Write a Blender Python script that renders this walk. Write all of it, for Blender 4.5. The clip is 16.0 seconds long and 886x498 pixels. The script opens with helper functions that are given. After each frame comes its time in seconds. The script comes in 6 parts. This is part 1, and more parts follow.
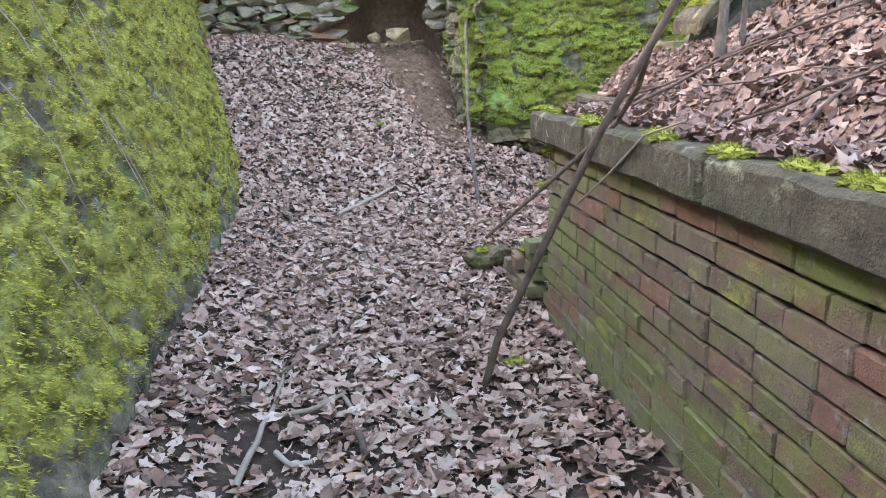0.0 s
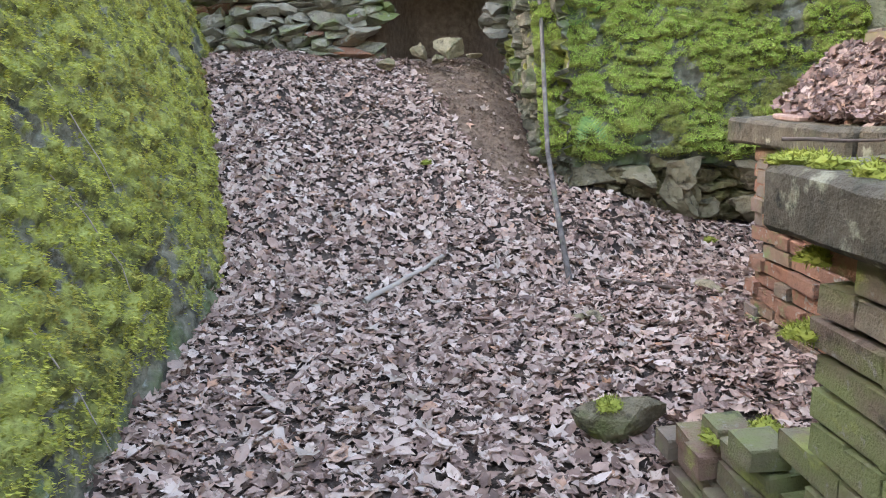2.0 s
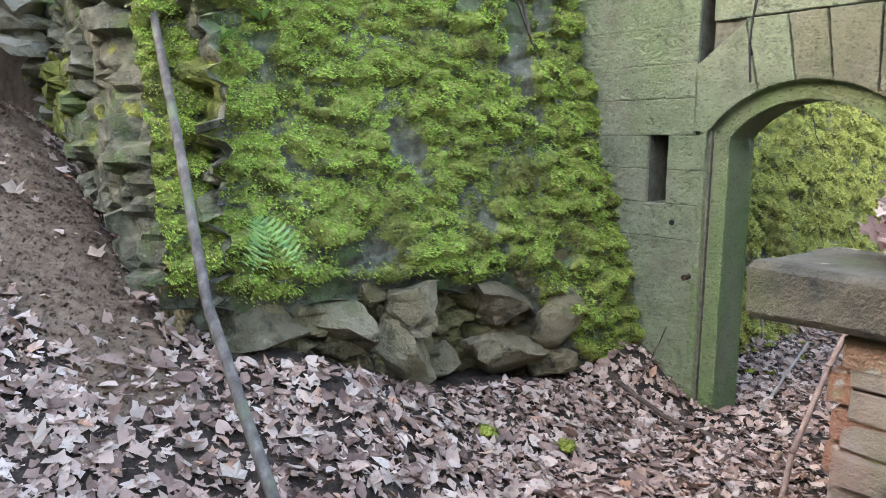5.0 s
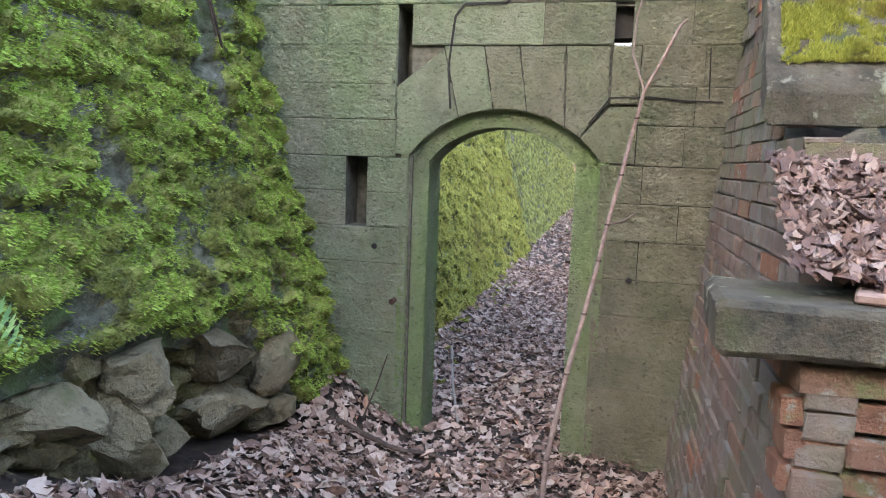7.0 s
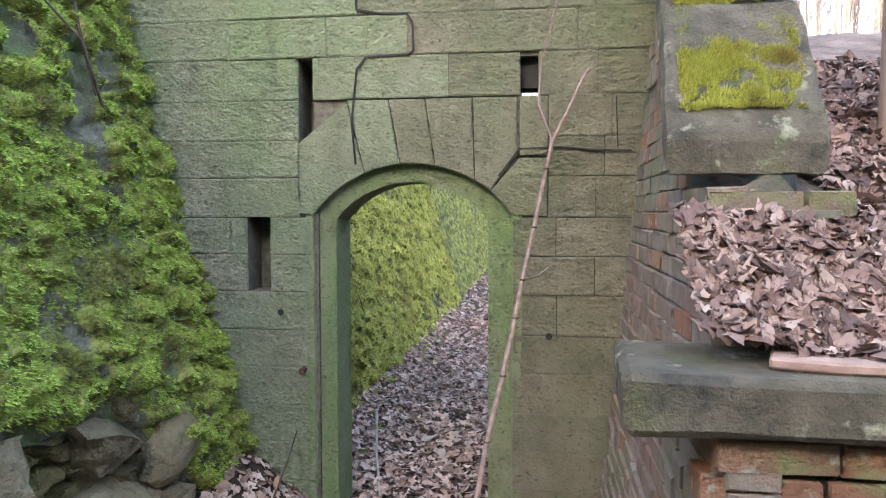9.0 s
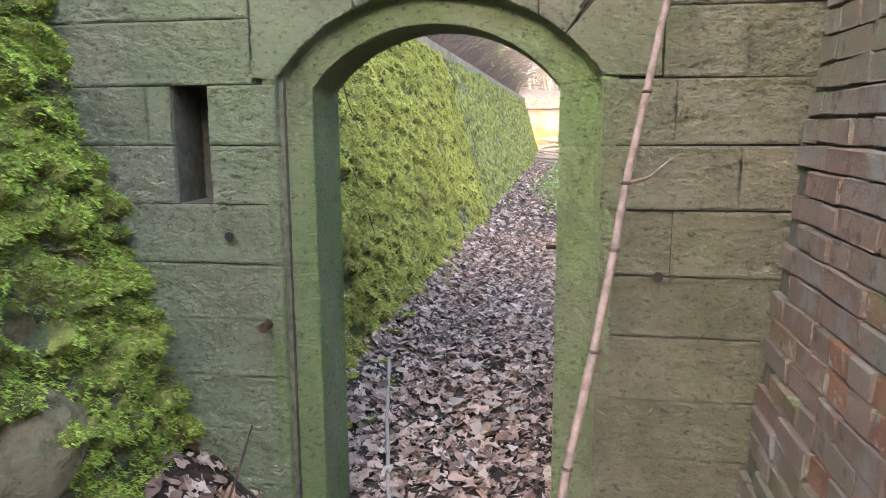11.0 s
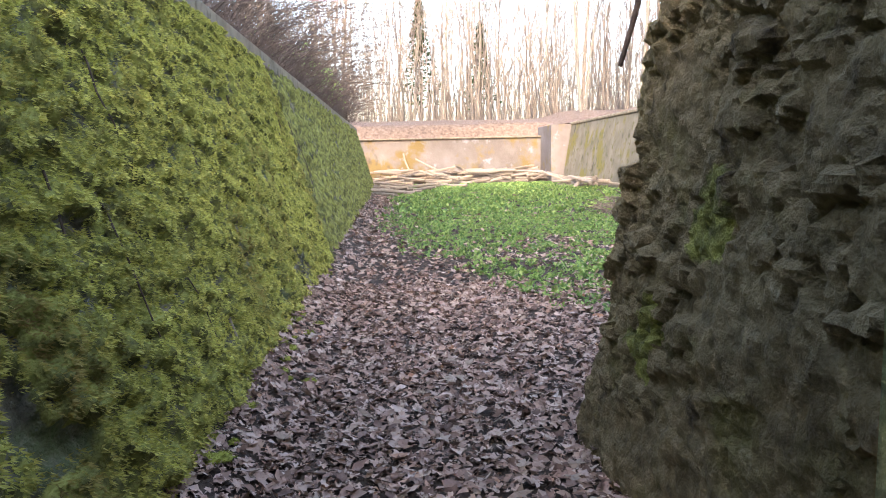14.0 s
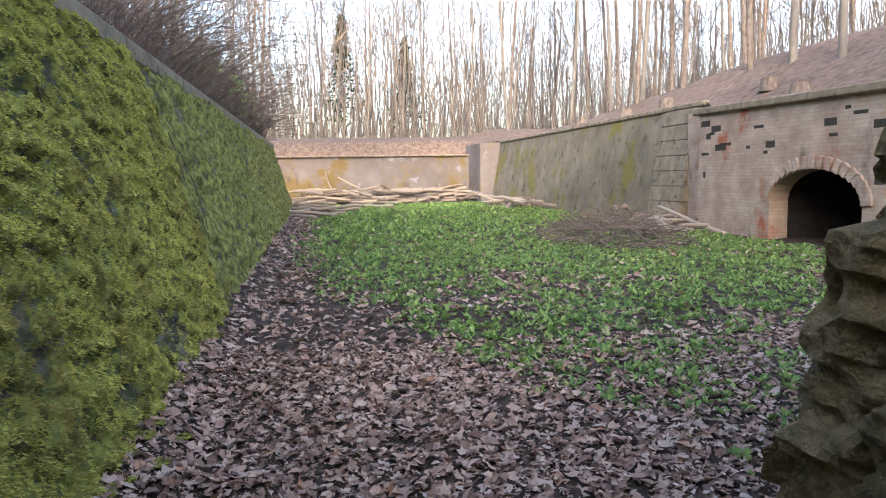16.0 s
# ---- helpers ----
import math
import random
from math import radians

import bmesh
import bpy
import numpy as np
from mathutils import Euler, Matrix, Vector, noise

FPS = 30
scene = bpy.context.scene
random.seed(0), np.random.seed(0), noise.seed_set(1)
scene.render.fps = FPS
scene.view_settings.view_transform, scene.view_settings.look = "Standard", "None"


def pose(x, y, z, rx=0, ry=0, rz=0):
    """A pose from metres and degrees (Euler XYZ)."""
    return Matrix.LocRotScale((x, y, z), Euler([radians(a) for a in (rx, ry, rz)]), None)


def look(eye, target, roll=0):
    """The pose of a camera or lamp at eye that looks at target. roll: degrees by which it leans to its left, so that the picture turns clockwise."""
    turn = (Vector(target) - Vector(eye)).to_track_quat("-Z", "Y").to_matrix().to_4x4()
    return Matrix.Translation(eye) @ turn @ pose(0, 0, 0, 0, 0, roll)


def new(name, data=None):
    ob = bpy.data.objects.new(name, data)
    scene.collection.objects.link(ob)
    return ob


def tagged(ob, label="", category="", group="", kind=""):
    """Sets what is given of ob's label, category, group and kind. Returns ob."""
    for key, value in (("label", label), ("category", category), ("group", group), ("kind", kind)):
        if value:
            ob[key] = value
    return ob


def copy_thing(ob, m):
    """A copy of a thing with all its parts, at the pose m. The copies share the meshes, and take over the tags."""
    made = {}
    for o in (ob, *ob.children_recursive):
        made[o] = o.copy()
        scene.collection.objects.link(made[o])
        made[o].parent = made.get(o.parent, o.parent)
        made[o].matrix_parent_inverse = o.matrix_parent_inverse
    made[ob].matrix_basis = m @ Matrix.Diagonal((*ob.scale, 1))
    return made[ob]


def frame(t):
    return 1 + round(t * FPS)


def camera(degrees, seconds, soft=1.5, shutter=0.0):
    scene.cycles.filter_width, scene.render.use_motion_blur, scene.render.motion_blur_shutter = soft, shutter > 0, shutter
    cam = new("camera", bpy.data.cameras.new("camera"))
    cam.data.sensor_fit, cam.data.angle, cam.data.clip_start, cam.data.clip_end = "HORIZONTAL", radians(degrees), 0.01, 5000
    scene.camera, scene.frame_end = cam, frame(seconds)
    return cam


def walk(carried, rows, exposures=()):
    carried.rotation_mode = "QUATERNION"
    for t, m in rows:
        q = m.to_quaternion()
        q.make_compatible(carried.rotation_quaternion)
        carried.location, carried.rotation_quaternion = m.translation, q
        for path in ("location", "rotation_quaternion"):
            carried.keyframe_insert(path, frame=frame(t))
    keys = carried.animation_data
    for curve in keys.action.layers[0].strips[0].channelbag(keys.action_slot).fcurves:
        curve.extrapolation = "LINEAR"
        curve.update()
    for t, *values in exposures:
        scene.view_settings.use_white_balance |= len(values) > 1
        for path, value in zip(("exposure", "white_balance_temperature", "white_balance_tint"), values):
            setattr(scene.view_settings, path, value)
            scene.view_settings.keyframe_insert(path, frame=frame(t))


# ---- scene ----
cam = camera(63.3, 16.0, 1.0)
PATH = [
    (0, (0.064, 0.072, 1.476), (0.3, 1.992, 0.968), -2.1),
    (0.5, (0.06, 0.623, 1.454), (0.287, 2.54, 0.928), -3.0),
    (1, (0.109, 1.197, 1.437), (0.222, 3.133, 0.946), -3.8),
    (1.5, (0.143, 1.77, 1.411), (0.291, 3.701, 0.913), -2.7),
    (2, (0.188, 2.307, 1.414), (0.293, 4.255, 0.975), -3.5),
    (2.5, (0.217, 2.835, 1.419), (0.325, 4.793, 1.024), -3.7),
    (3, (0.223, 3.38, 1.398), (0.501, 5.322, 1.012), -4.1),
    (3.2, (0.223, 3.58, 1.382), (0.574, 5.511, 0.996), -3.8),
    (3.5, (0.276, 3.937, 1.381), (0.714, 5.848, 0.988), -2.9),
    (4, (0.282, 4.475, 1.383), (1.01, 6.301, 1.014), -0.8),
    (4.5, (0.351, 4.974, 1.362), (1.366, 6.665, 1.03), -1.1),
    (5, (0.405, 5.484, 1.428), (1.689, 6.989, 1.128), 0.5),
    (5.2, (0.419, 5.676, 1.422), (1.816, 7.077, 1.127), 0.6),
    (7.3, (0.237, 6.582, 1.47), (2.196, 6.923, 1.255), 1.8),
    (7.5, (0.235, 6.565, 1.48), (2.204, 6.855, 1.289), 1.5),
    (8, (0.245, 6.511, 1.503), (2.229, 6.745, 1.401), 0.7),
    (8.2, (0.246, 6.491, 1.517), (2.231, 6.726, 1.452), 0.4),
    (10.3, (1.454, 6.467, 1.373), (3.405, 6.854, 1.159), -0.8),
    (10.5, (1.611, 6.552, 1.346), (3.56, 6.914, 1.087), -0.6),
    (11, (1.964, 6.744, 1.326), (3.907, 7.078, 0.987), -0.3),
    (11.5, (2.29, 6.964, 1.306), (4.235, 7.223, 0.915), -0.3),
    (12, (2.588, 7.151, 1.287), (4.536, 7.176, 0.835), -0.1),
    (12.5, (2.949, 7.197, 1.212), (4.888, 7.072, 0.737), 0.0),
    (13, (3.279, 7.201, 1.231), (5.226, 7.019, 0.811), -0.1),
    (13.5, (3.718, 7.176, 1.198), (5.684, 6.987, 0.886), -0.9),
    (14, (4.215, 7.14, 1.163), (6.195, 7.012, 0.913), -1.3),
    (14.5, (4.739, 7.139, 1.123), (6.714, 6.96, 0.864), -1.3),
    (15, (5.26, 7.1, 1.094), (7.234, 6.891, 0.85), -1.3),
    (15.5, (5.787, 7.041, 1.107), (7.76, 6.796, 0.89), -1.0),
    (16, (6.249, 7.042, 1.217), (8.209, 6.704, 1.012), -1.0),
]
walk(cam, [(t, look(eye, target, roll)) for t, eye, target, roll in PATH],
     [(0, 4.12, 7300, 18), (3, 4.05, 7200, 16), (4, 3.92, 7100, 14), (5, 4.1, 6700, 12), (7.5, 3.68, 6350, 15), (11, 4.0, 6700, 14), (12.3, 3.6, 6900, 11), (13, 3.4, 6900, 14), (14, 3.28, 6700, 18), (15, 3.0, 6500, 17), (16, 2.65, 6400, 16)])

# ---------------- world, sun ----------------
world = bpy.data.worlds.new("world")
scene.world = world
world.use_nodes = True
_nt = world.node_tree
_sky = _nt.nodes.new("ShaderNodeTexSky")
_sky.sky_type = "NISHITA"
_sky.sun_disc = False
SUN_EL, SUN_DIR = 16.0, (0.97, -0.24)
_sky.sun_elevation = radians(SUN_EL)
_sky.sun_rotation = math.atan2(-SUN_DIR[0], -SUN_DIR[1])
_sky.air_density, _sky.dust_density = 1.0, 3.0
_nt.links.new(_sky.outputs[0], _nt.nodes["Background"].inputs[0])
_nt.nodes["Background"].inputs[1].default_value = 0.15
_sd = bpy.data.lights.new("sun", "SUN")
_sd.energy, _sd.angle, _sd.color = 0.55, radians(0.6), (1.0, 0.91, 0.78)
sun = new("sun", _sd)
_z = math.tan(radians(SUN_EL))
sun.matrix_world = look((-SUN_DIR[0] * 50, -SUN_DIR[1] * 50, _z * 50), (0, 0, 0))


# ---------------- numeric noise ----------------
def _hash(i, j, k, s):
    h = (i * 374761393 + j * 668265263 + k * 2147483647 + s * 974711) & 0xFFFFFFFF
    h = ((h ^ (h >> 13)) * 1274126177) & 0xFFFFFFFF
    h = ((h ^ (h >> 16)) * 2246822519) & 0xFFFFFFFF
    return (h ^ (h >> 15)) / 4294967295.0


def vn(x, y, z=0.0, s=0):
    """Value noise in 0..1 on arrays."""
    x, y, z = np.broadcast_arrays(np.asarray(x, float), np.asarray(y, float), np.asarray(z, float))
    i, j, k = (np.floor(a).astype(np.int64) for a in (x, y, z))
    fx, fy, fz = x - i, y - j, z - k
    fx, fy, fz = (f * f * (3 - 2 * f) for f in (fx, fy, fz))
    r = 0
    for a in (0, 1):
        for b in (0, 1):
            for c in (0, 1):
                w = (fx if a else 1 - fx) * (fy if b else 1 - fy) * (fz if c else 1 - fz)
                r = r + w * _hash(i + a, j + b, k + c, s)
    return r


def fbm(x, y, z=0.0, s=0, o=4):
    x, y, z = np.asarray(x, float), np.asarray(y, float), np.asarray(z, float)
    r, a, n = 0, 0.5, 0
    for q in range(o):
        r = r + a * vn(x * 2 ** q, y * 2 ** q, z * 2 ** q, s + q)
        n, a = n + a, a / 2
    return r / n


def cells(x, y, s=0):
    """Distance to the nearest and second nearest of jittered cell points, the cell's random value, and the height over its point."""
    i, j = np.floor(x).astype(np.int64), np.floor(y).astype(np.int64)
    d1 = np.full(x.shape, 9.0)
    d2, v, up = d1.copy(), np.zeros(x.shape), np.zeros(x.shape)
    for a in (-1, 0, 1):
        for b in (-1, 0, 1):
            px = i + a + _hash(i + a, j + b, 0 * i, s)
            py = j + b + _hash(i + a, j + b, 0 * i + 7, s)
            d = np.hypot(px - x, py - y)
            near = d < d1
            d2 = np.where(near, d1, np.minimum(d2, d))
            v = np.where(near, _hash(i + a, j + b, 0 * i + 3, s), v)
            up = np.where(near, y - py, up)
            d1 = np.where(near, d, d1)
    return d1, d2, v, up


def sst(a, b, x):
    t = np.clip((np.asarray(x, float) - a) / (b - a), 0, 1)
    return t * t * (3 - 2 * t)


# ---------------- materials ----------------
def ramp(nt, fac, stops):
    n = nt.nodes.new("ShaderNodeValToRGB")
    e = n.color_ramp.elements
    while len(e) < len(stops):
        e.new(0.5)
    for el, (p, c) in zip(e, stops):
        el.position, el.color = p, (*c, 1)
    nt.links.new(fac, n.inputs[0])
    return n.outputs[0]


def blend(nt, fac, a, b, kind="MIX"):
    n = nt.nodes.new("ShaderNodeMix")
    n.data_type, n.blend_type = "RGBA", kind
    for sock, val in ((n.inputs[0], fac), (n.inputs[6], a), (n.inputs[7], b)):
        if hasattr(val, "is_linked"):
            nt.links.new(val, sock)
        else:
            sock.default_value = val if isinstance(val, float) else (*val, 1)
    return n.outputs[2]


def tex(nt, scale, detail=5.0, stretch=(1, 1, 1), kind="noise", rough=0.6, turn=0.0):
    c = nt.nodes.new("ShaderNodeNewGeometry")
    m = nt.nodes.new("ShaderNodeMapping")
    m.inputs["Scale"].default_value = stretch
    m.inputs["Rotation"].default_value = (radians(turn), 0, 0)
    nt.links.new(c.outputs["Position"], m.inputs[0])
    if kind == "noise":
        n = nt.nodes.new("ShaderNodeTexNoise")
        n.inputs["Detail"].default_value = detail
        n.inputs["Roughness"].default_value = rough
    else:
        n = nt.nodes.new("ShaderNodeTexVoronoi")
    n.inputs["Scale"].default_value = scale
    nt.links.new(m.outputs[0], n.inputs["Vector"])
    return n.outputs[0]


def sharpen(nt, fac, lo, hi):
    n = nt.nodes.new("ShaderNodeMapRange")
    n.inputs[1].default_value, n.inputs[2].default_value = lo, hi
    nt.links.new(fac, n.inputs[0])
    return n.outputs[0]


def attr(nt, name):
    n = nt.nodes.new("ShaderNodeAttribute")
    n.attribute_name = name
    return n.outputs["Fac"]


def rnd(nt, island):
    if island:
        return nt.nodes.new("ShaderNodeNewGeometry").outputs["Random Per Island"]
    return nt.nodes.new("ShaderNodeObjectInfo").outputs["Random"]


def mk(name, stops, scale=6.0, stretch=(1, 1, 1), stains=(), by=None, by_stops=None, by_mix=0.5, mask=None, rough=0.9,
       bumps=((40.0, 0.4, 0.01),), trans=0.0, metal=0.0):
    """stops: the ramp of the base noise; stains: (colour, scale, low, high, stretch); by: 'island' or 'object' for piece to piece
    colour; mask: (attribute, stops, scale) laid on by a painted weight; bumps: (scale, strength, depth[, stretch])."""
    m = bpy.data.materials.new(name)
    m.use_nodes = True
    nt = m.node_tree
    b = nt.nodes["Principled BSDF"]
    col = ramp(nt, tex(nt, scale, 8.0, stretch), stops)
    if by:
        col = blend(nt, by_mix, col, ramp(nt, rnd(nt, by == "island"), by_stops))
    for c, s, lo, hi, st in stains:
        col = blend(nt, sharpen(nt, tex(nt, s, 6.0, st), lo, hi), col, c)
    if mask:
        w = nt.nodes.new("ShaderNodeMath")
        w.operation = "ADD"
        nt.links.new(attr(nt, mask[0]), w.inputs[0])
        sub = nt.nodes.new("ShaderNodeMath")
        sub.operation = "MULTIPLY_ADD"
        nt.links.new(tex(nt, 22.0, 4.0), sub.inputs[0])
        sub.inputs[1].default_value, sub.inputs[2].default_value = 0.9, -0.45
        nt.links.new(sub.outputs[0], w.inputs[1])
        col = blend(nt, sharpen(nt, w.outputs[0], 0.42, 0.58), col, ramp(nt, tex(nt, mask[2], 6.0), mask[1]))
    nt.links.new(col, b.inputs["Base Color"])
    b.inputs["Roughness"].default_value = rough
    b.inputs["Metallic"].default_value = metal
    b.inputs["Specular IOR Level"].default_value = 0.3
    last = None
    for q in bumps:
        bn = nt.nodes.new("ShaderNodeBump")
        bn.inputs["Strength"].default_value, bn.inputs["Distance"].default_value = q[1], q[2]
        nt.links.new(tex(nt, q[0], 6.0, q[3] if len(q) > 3 else (1, 1, 1), turn=q[4] if len(q) > 4 else 0.0), bn.inputs["Height"])
        if last:
            nt.links.new(last, bn.inputs["Normal"])
        last = bn.outputs[0]
    if last:
        nt.links.new(last, b.inputs["Normal"])
    if trans:
        t = nt.nodes.new("ShaderNodeBsdfTranslucent")
        nt.links.new(col, t.inputs[0])
        mx = nt.nodes.new("ShaderNodeMixShader")
        mx.inputs[0].default_value = trans
        nt.links.new(b.outputs[0], mx.inputs[1])
        nt.links.new(t.outputs[0], mx.inputs[2])
        nt.links.new(mx.outputs[0], nt.nodes["Material Output"].inputs[0])
    return m


MOSS = [(0.25, (0.10, 0.105, 0.028)), (0.42, (0.25, 0.27, 0.055)), (0.58, (0.40, 0.42, 0.085)), (0.8, (0.54, 0.54, 0.14))]
# darker copy of MOSS under the shoots: shade in their gaps is in the colour
MOSS_DEEP = [(0.25, (0.035, 0.034, 0.014)), (0.42, (0.13, 0.13, 0.035)), (0.58, (0.30, 0.31, 0.075)), (0.8, (0.46, 0.46, 0.13))]
M = {}
M["soil"] = mk("soil", [(0.3, (0.022, 0.015, 0.011)), (0.55, (0.065, 0.045, 0.033)), (0.75, (0.15, 0.11, 0.082))], 9.0,
               mask=("dirt", [(0.3, (0.13, 0.083, 0.053)), (0.7, (0.26, 0.18, 0.125))], 14.0), bumps=((25.0, 0.8, 0.04), (120.0, 0.7, 0.010)))
M["clod"] = mk("earth_crumb", [(0.3, (0.09, 0.055, 0.035)), (0.7, (0.26, 0.18, 0.125))], 14.0, bumps=((120.0, 0.6, 0.006),))
M["leaf"] = mk("dry_leaf", [(0.3, (0.18, 0.105, 0.0784)), (0.6, (0.456, 0.31, 0.24)), (0.8, (0.636, 0.48, 0.392))], 18.0, by="island",
               by_stops=[(0.0, (0.0477, 0.026, 0.0196)), (0.2, (0.159, 0.088, 0.0647)), (0.5, (0.424, 0.285, 0.221)), (0.8, (0.58, 0.455, 0.37)), (0.95, (0.66, 0.545, 0.455)), (1.0, (0.445, 0.2, 0.0882))],
               by_mix=0.66, rough=0.65, stains=[((0.138, 0.085, 0.0637), 55.0, 0.58, 0.72, (1, 1, 1))], bumps=((70.0, 0.5, 0.006), (260.0, 0.4, 0.002)), trans=0.10)
# bank leaves: redder, and darkened in the colour against their strong skylight
M["leaf_shaded"] = mk("shaded_red_brown_leaf", [(0.3, (0.108, 0.0614, 0.0451)), (0.6, (0.261, 0.167, 0.131)), (0.8, (0.379, 0.28, 0.226))], 18.0, by="island",
                    by_stops=[(0.0, (0.0271, 0.0154, 0.0118)), (0.25, (0.0998, 0.0524, 0.0388)), (0.55, (0.244, 0.149, 0.113)), (0.85, (0.379, 0.271, 0.217)), (1.0, (0.497, 0.389, 0.316))],
                    by_mix=0.66, rough=0.55, stains=[((0.0722, 0.0433, 0.0325), 55.0, 0.56, 0.70, (1, 1, 1))], bumps=((70.0, 0.5, 0.006), (260.0, 0.4, 0.002)), trans=0.08)
M["leaf_pale"] = mk("pale_leaf", [(0.3, (0.274, 0.204, 0.155)), (0.7, (0.464, 0.376, 0.303))], 9.0, by="object",
                    by_stops=[(0.0, (0.292, 0.187, 0.124)), (0.5, (0.378, 0.294, 0.229)), (1.0, (0.498, 0.433, 0.369))], rough=0.7, stains=[((0.172, 0.114, 0.0854), 55.0, 0.6, 0.75, (1, 1, 1))], bumps=((60.0, 0.5, 0.006),), trans=0.1)
STONE = [(0.25, (0.08, 0.07, 0.048)), (0.5, (0.195, 0.172, 0.12)), (0.75, (0.34, 0.305, 0.225))]
M["mosswall"] = mk("mossy_rubble", [(0.25, (0.06, 0.055, 0.036)), (0.5, (0.16, 0.148, 0.10)), (0.75, (0.32, 0.30, 0.22))], 11.0, mask=("moss", MOSS_DEEP, 9.0), stains=[((0.05, 0.05, 0.036), 5.0, 0.52, 0.66, (1, 1, 1)), ((0.11, 0.15, 0.05), 3.0, 0.5, 0.66, (1, 1, 1)), ((0.34, 0.36, 0.32), 16.0, 0.62, 0.74, (1, 1, 1))],
                   bumps=((18.0, 0.7, 0.04), (90.0, 1.0, 0.014)), rough=0.95)
M["moss"] = mk("moss", MOSS, 5.0, by="island", by_stops=[(0.0, (0.179, 0.174, 0.0353)), (0.5, (0.477, 0.471, 0.0756)), (1.0, (0.786, 0.728, 0.171))], by_mix=0.55, stains=[((0.286, 0.212, 0.0605), 1.7, 0.54, 0.70, (1, 1, 1)), ((0.119, 0.0952, 0.0302), 7.0, 0.60, 0.74, (1, 1, 1))],
               bumps=(), rough=0.95, trans=0.18)
M["green_moss"] = mk("bright_green_moss", [(0.25, (0.119, 0.162, 0.0281)), (0.42, (0.27, 0.367, 0.0594)), (0.58, (0.4, 0.54, 0.0918)), (0.8, (0.54, 0.648, 0.14))], 4.0, by="island",
                     by_stops=[(0.0, (0.14, 0.194, 0.0346)), (0.5, (0.41, 0.551, 0.0918)), (1.0, (0.713, 0.821, 0.205))], by_mix=0.55, stains=[((0.216, 0.205, 0.0648), 2.2, 0.54, 0.68, (1, 1, 1)), ((0.0864, 0.0864, 0.0324), 9.0, 0.60, 0.74, (1, 1, 1))],
                     bumps=(), rough=0.95, trans=0.18)
M["cushion"] = mk("cushion_moss", [(0.25, (0.07, 0.08, 0.016)), (0.5, (0.19, 0.21, 0.03)), (0.8, (0.32, 0.33, 0.06))], 9.0, by="island", by_stops=[(0.0, (0.10, 0.11, 0.02)), (1.0, (0.36, 0.38, 0.07))], by_mix=0.5, bumps=(), rough=0.95, trans=0.1)
M["scarp_moss"] = mk("pale_moss", [(0.25, (0.152, 0.149, 0.0396)), (0.42, (0.35, 0.352, 0.0891)), (0.58, (0.548, 0.561, 0.149)), (0.8, (0.7, 0.671, 0.218))], 2.0, by="island",
                     by_stops=[(0.0, (0.28, 0.264, 0.0594)), (0.5, (0.676, 0.638, 0.158)), (1.0, (0.85, 0.825, 0.277))], by_mix=0.6, stains=[((0.326, 0.242, 0.0842), 1.5, 0.54, 0.70, (1, 1, 0.4)), ((0.105, 0.0825, 0.0347), 6.0, 0.58, 0.72, (1, 1, 0.5))], bumps=(), rough=0.95, trans=0.3)
M["rubble"] = mk("grey_rubble_stone", STONE, 7.0, by="object", by_stops=[(0.0, (0.148, 0.112, 0.0572)), (0.5, (0.285, 0.224, 0.121)), (0.8, (0.413, 0.331, 0.191)), (1.0, (0.334, 0.219, 0.108))], by_mix=0.65,
                 stains=[((0.0985, 0.12, 0.0318), 3.0, 0.55, 0.72, (1, 1, 1)), ((0.0345, 0.0292, 0.0178), 9.0, 0.55, 0.72, (1, 1, 1)), ((0.413, 0.353, 0.235), 11.0, 0.64, 0.76, (1, 1, 1))], bumps=((16.0, 1.0, 0.05), (80.0, 0.8, 0.012)))
M["layered"] = mk("layered_stone", [(0.3, (0.13, 0.11, 0.075)), (0.5, (0.27, 0.235, 0.17)), (0.75, (0.42, 0.375, 0.285))], 9.0, by="object",
                  by_stops=[(0.0, (0.17, 0.145, 0.10)), (0.5, (0.30, 0.265, 0.195)), (1.0, (0.44, 0.40, 0.32))], by_mix=0.6,
                  stains=[((0.20, 0.23, 0.08), 2.2, 0.50, 0.66, (1, 1, 1)), ((0.06, 0.055, 0.042), 10.0, 0.58, 0.72, (1, 1, 1)), ((0.45, 0.44, 0.39), 13.0, 0.62, 0.74, (1, 1, 1))], bumps=((20.0, 1.0, 0.04), (90.0, 0.9, 0.012)))
M["roughstone"] = mk("broken_brown_rubble", [(0.3, (0.119, 0.0913, 0.0441)), (0.5, (0.237, 0.186, 0.0944)), (0.75, (0.363, 0.292, 0.161))], 9.0, mask=("moss", MOSS_DEEP, 9.0),
                     stains=[((0.19, 0.172, 0.0588), 1.8, 0.52, 0.68, (1, 1, 1)), ((0.0552, 0.0424, 0.0247), 7.0, 0.58, 0.72, (1, 1, 0.6)), ((0.363, 0.315, 0.206), 12.0, 0.62, 0.74, (1, 1, 1))],
                     bumps=((20.0, 1.0, 0.05), (90.0, 1.0, 0.014)))
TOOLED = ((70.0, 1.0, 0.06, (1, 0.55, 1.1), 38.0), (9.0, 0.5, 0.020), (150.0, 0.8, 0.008))
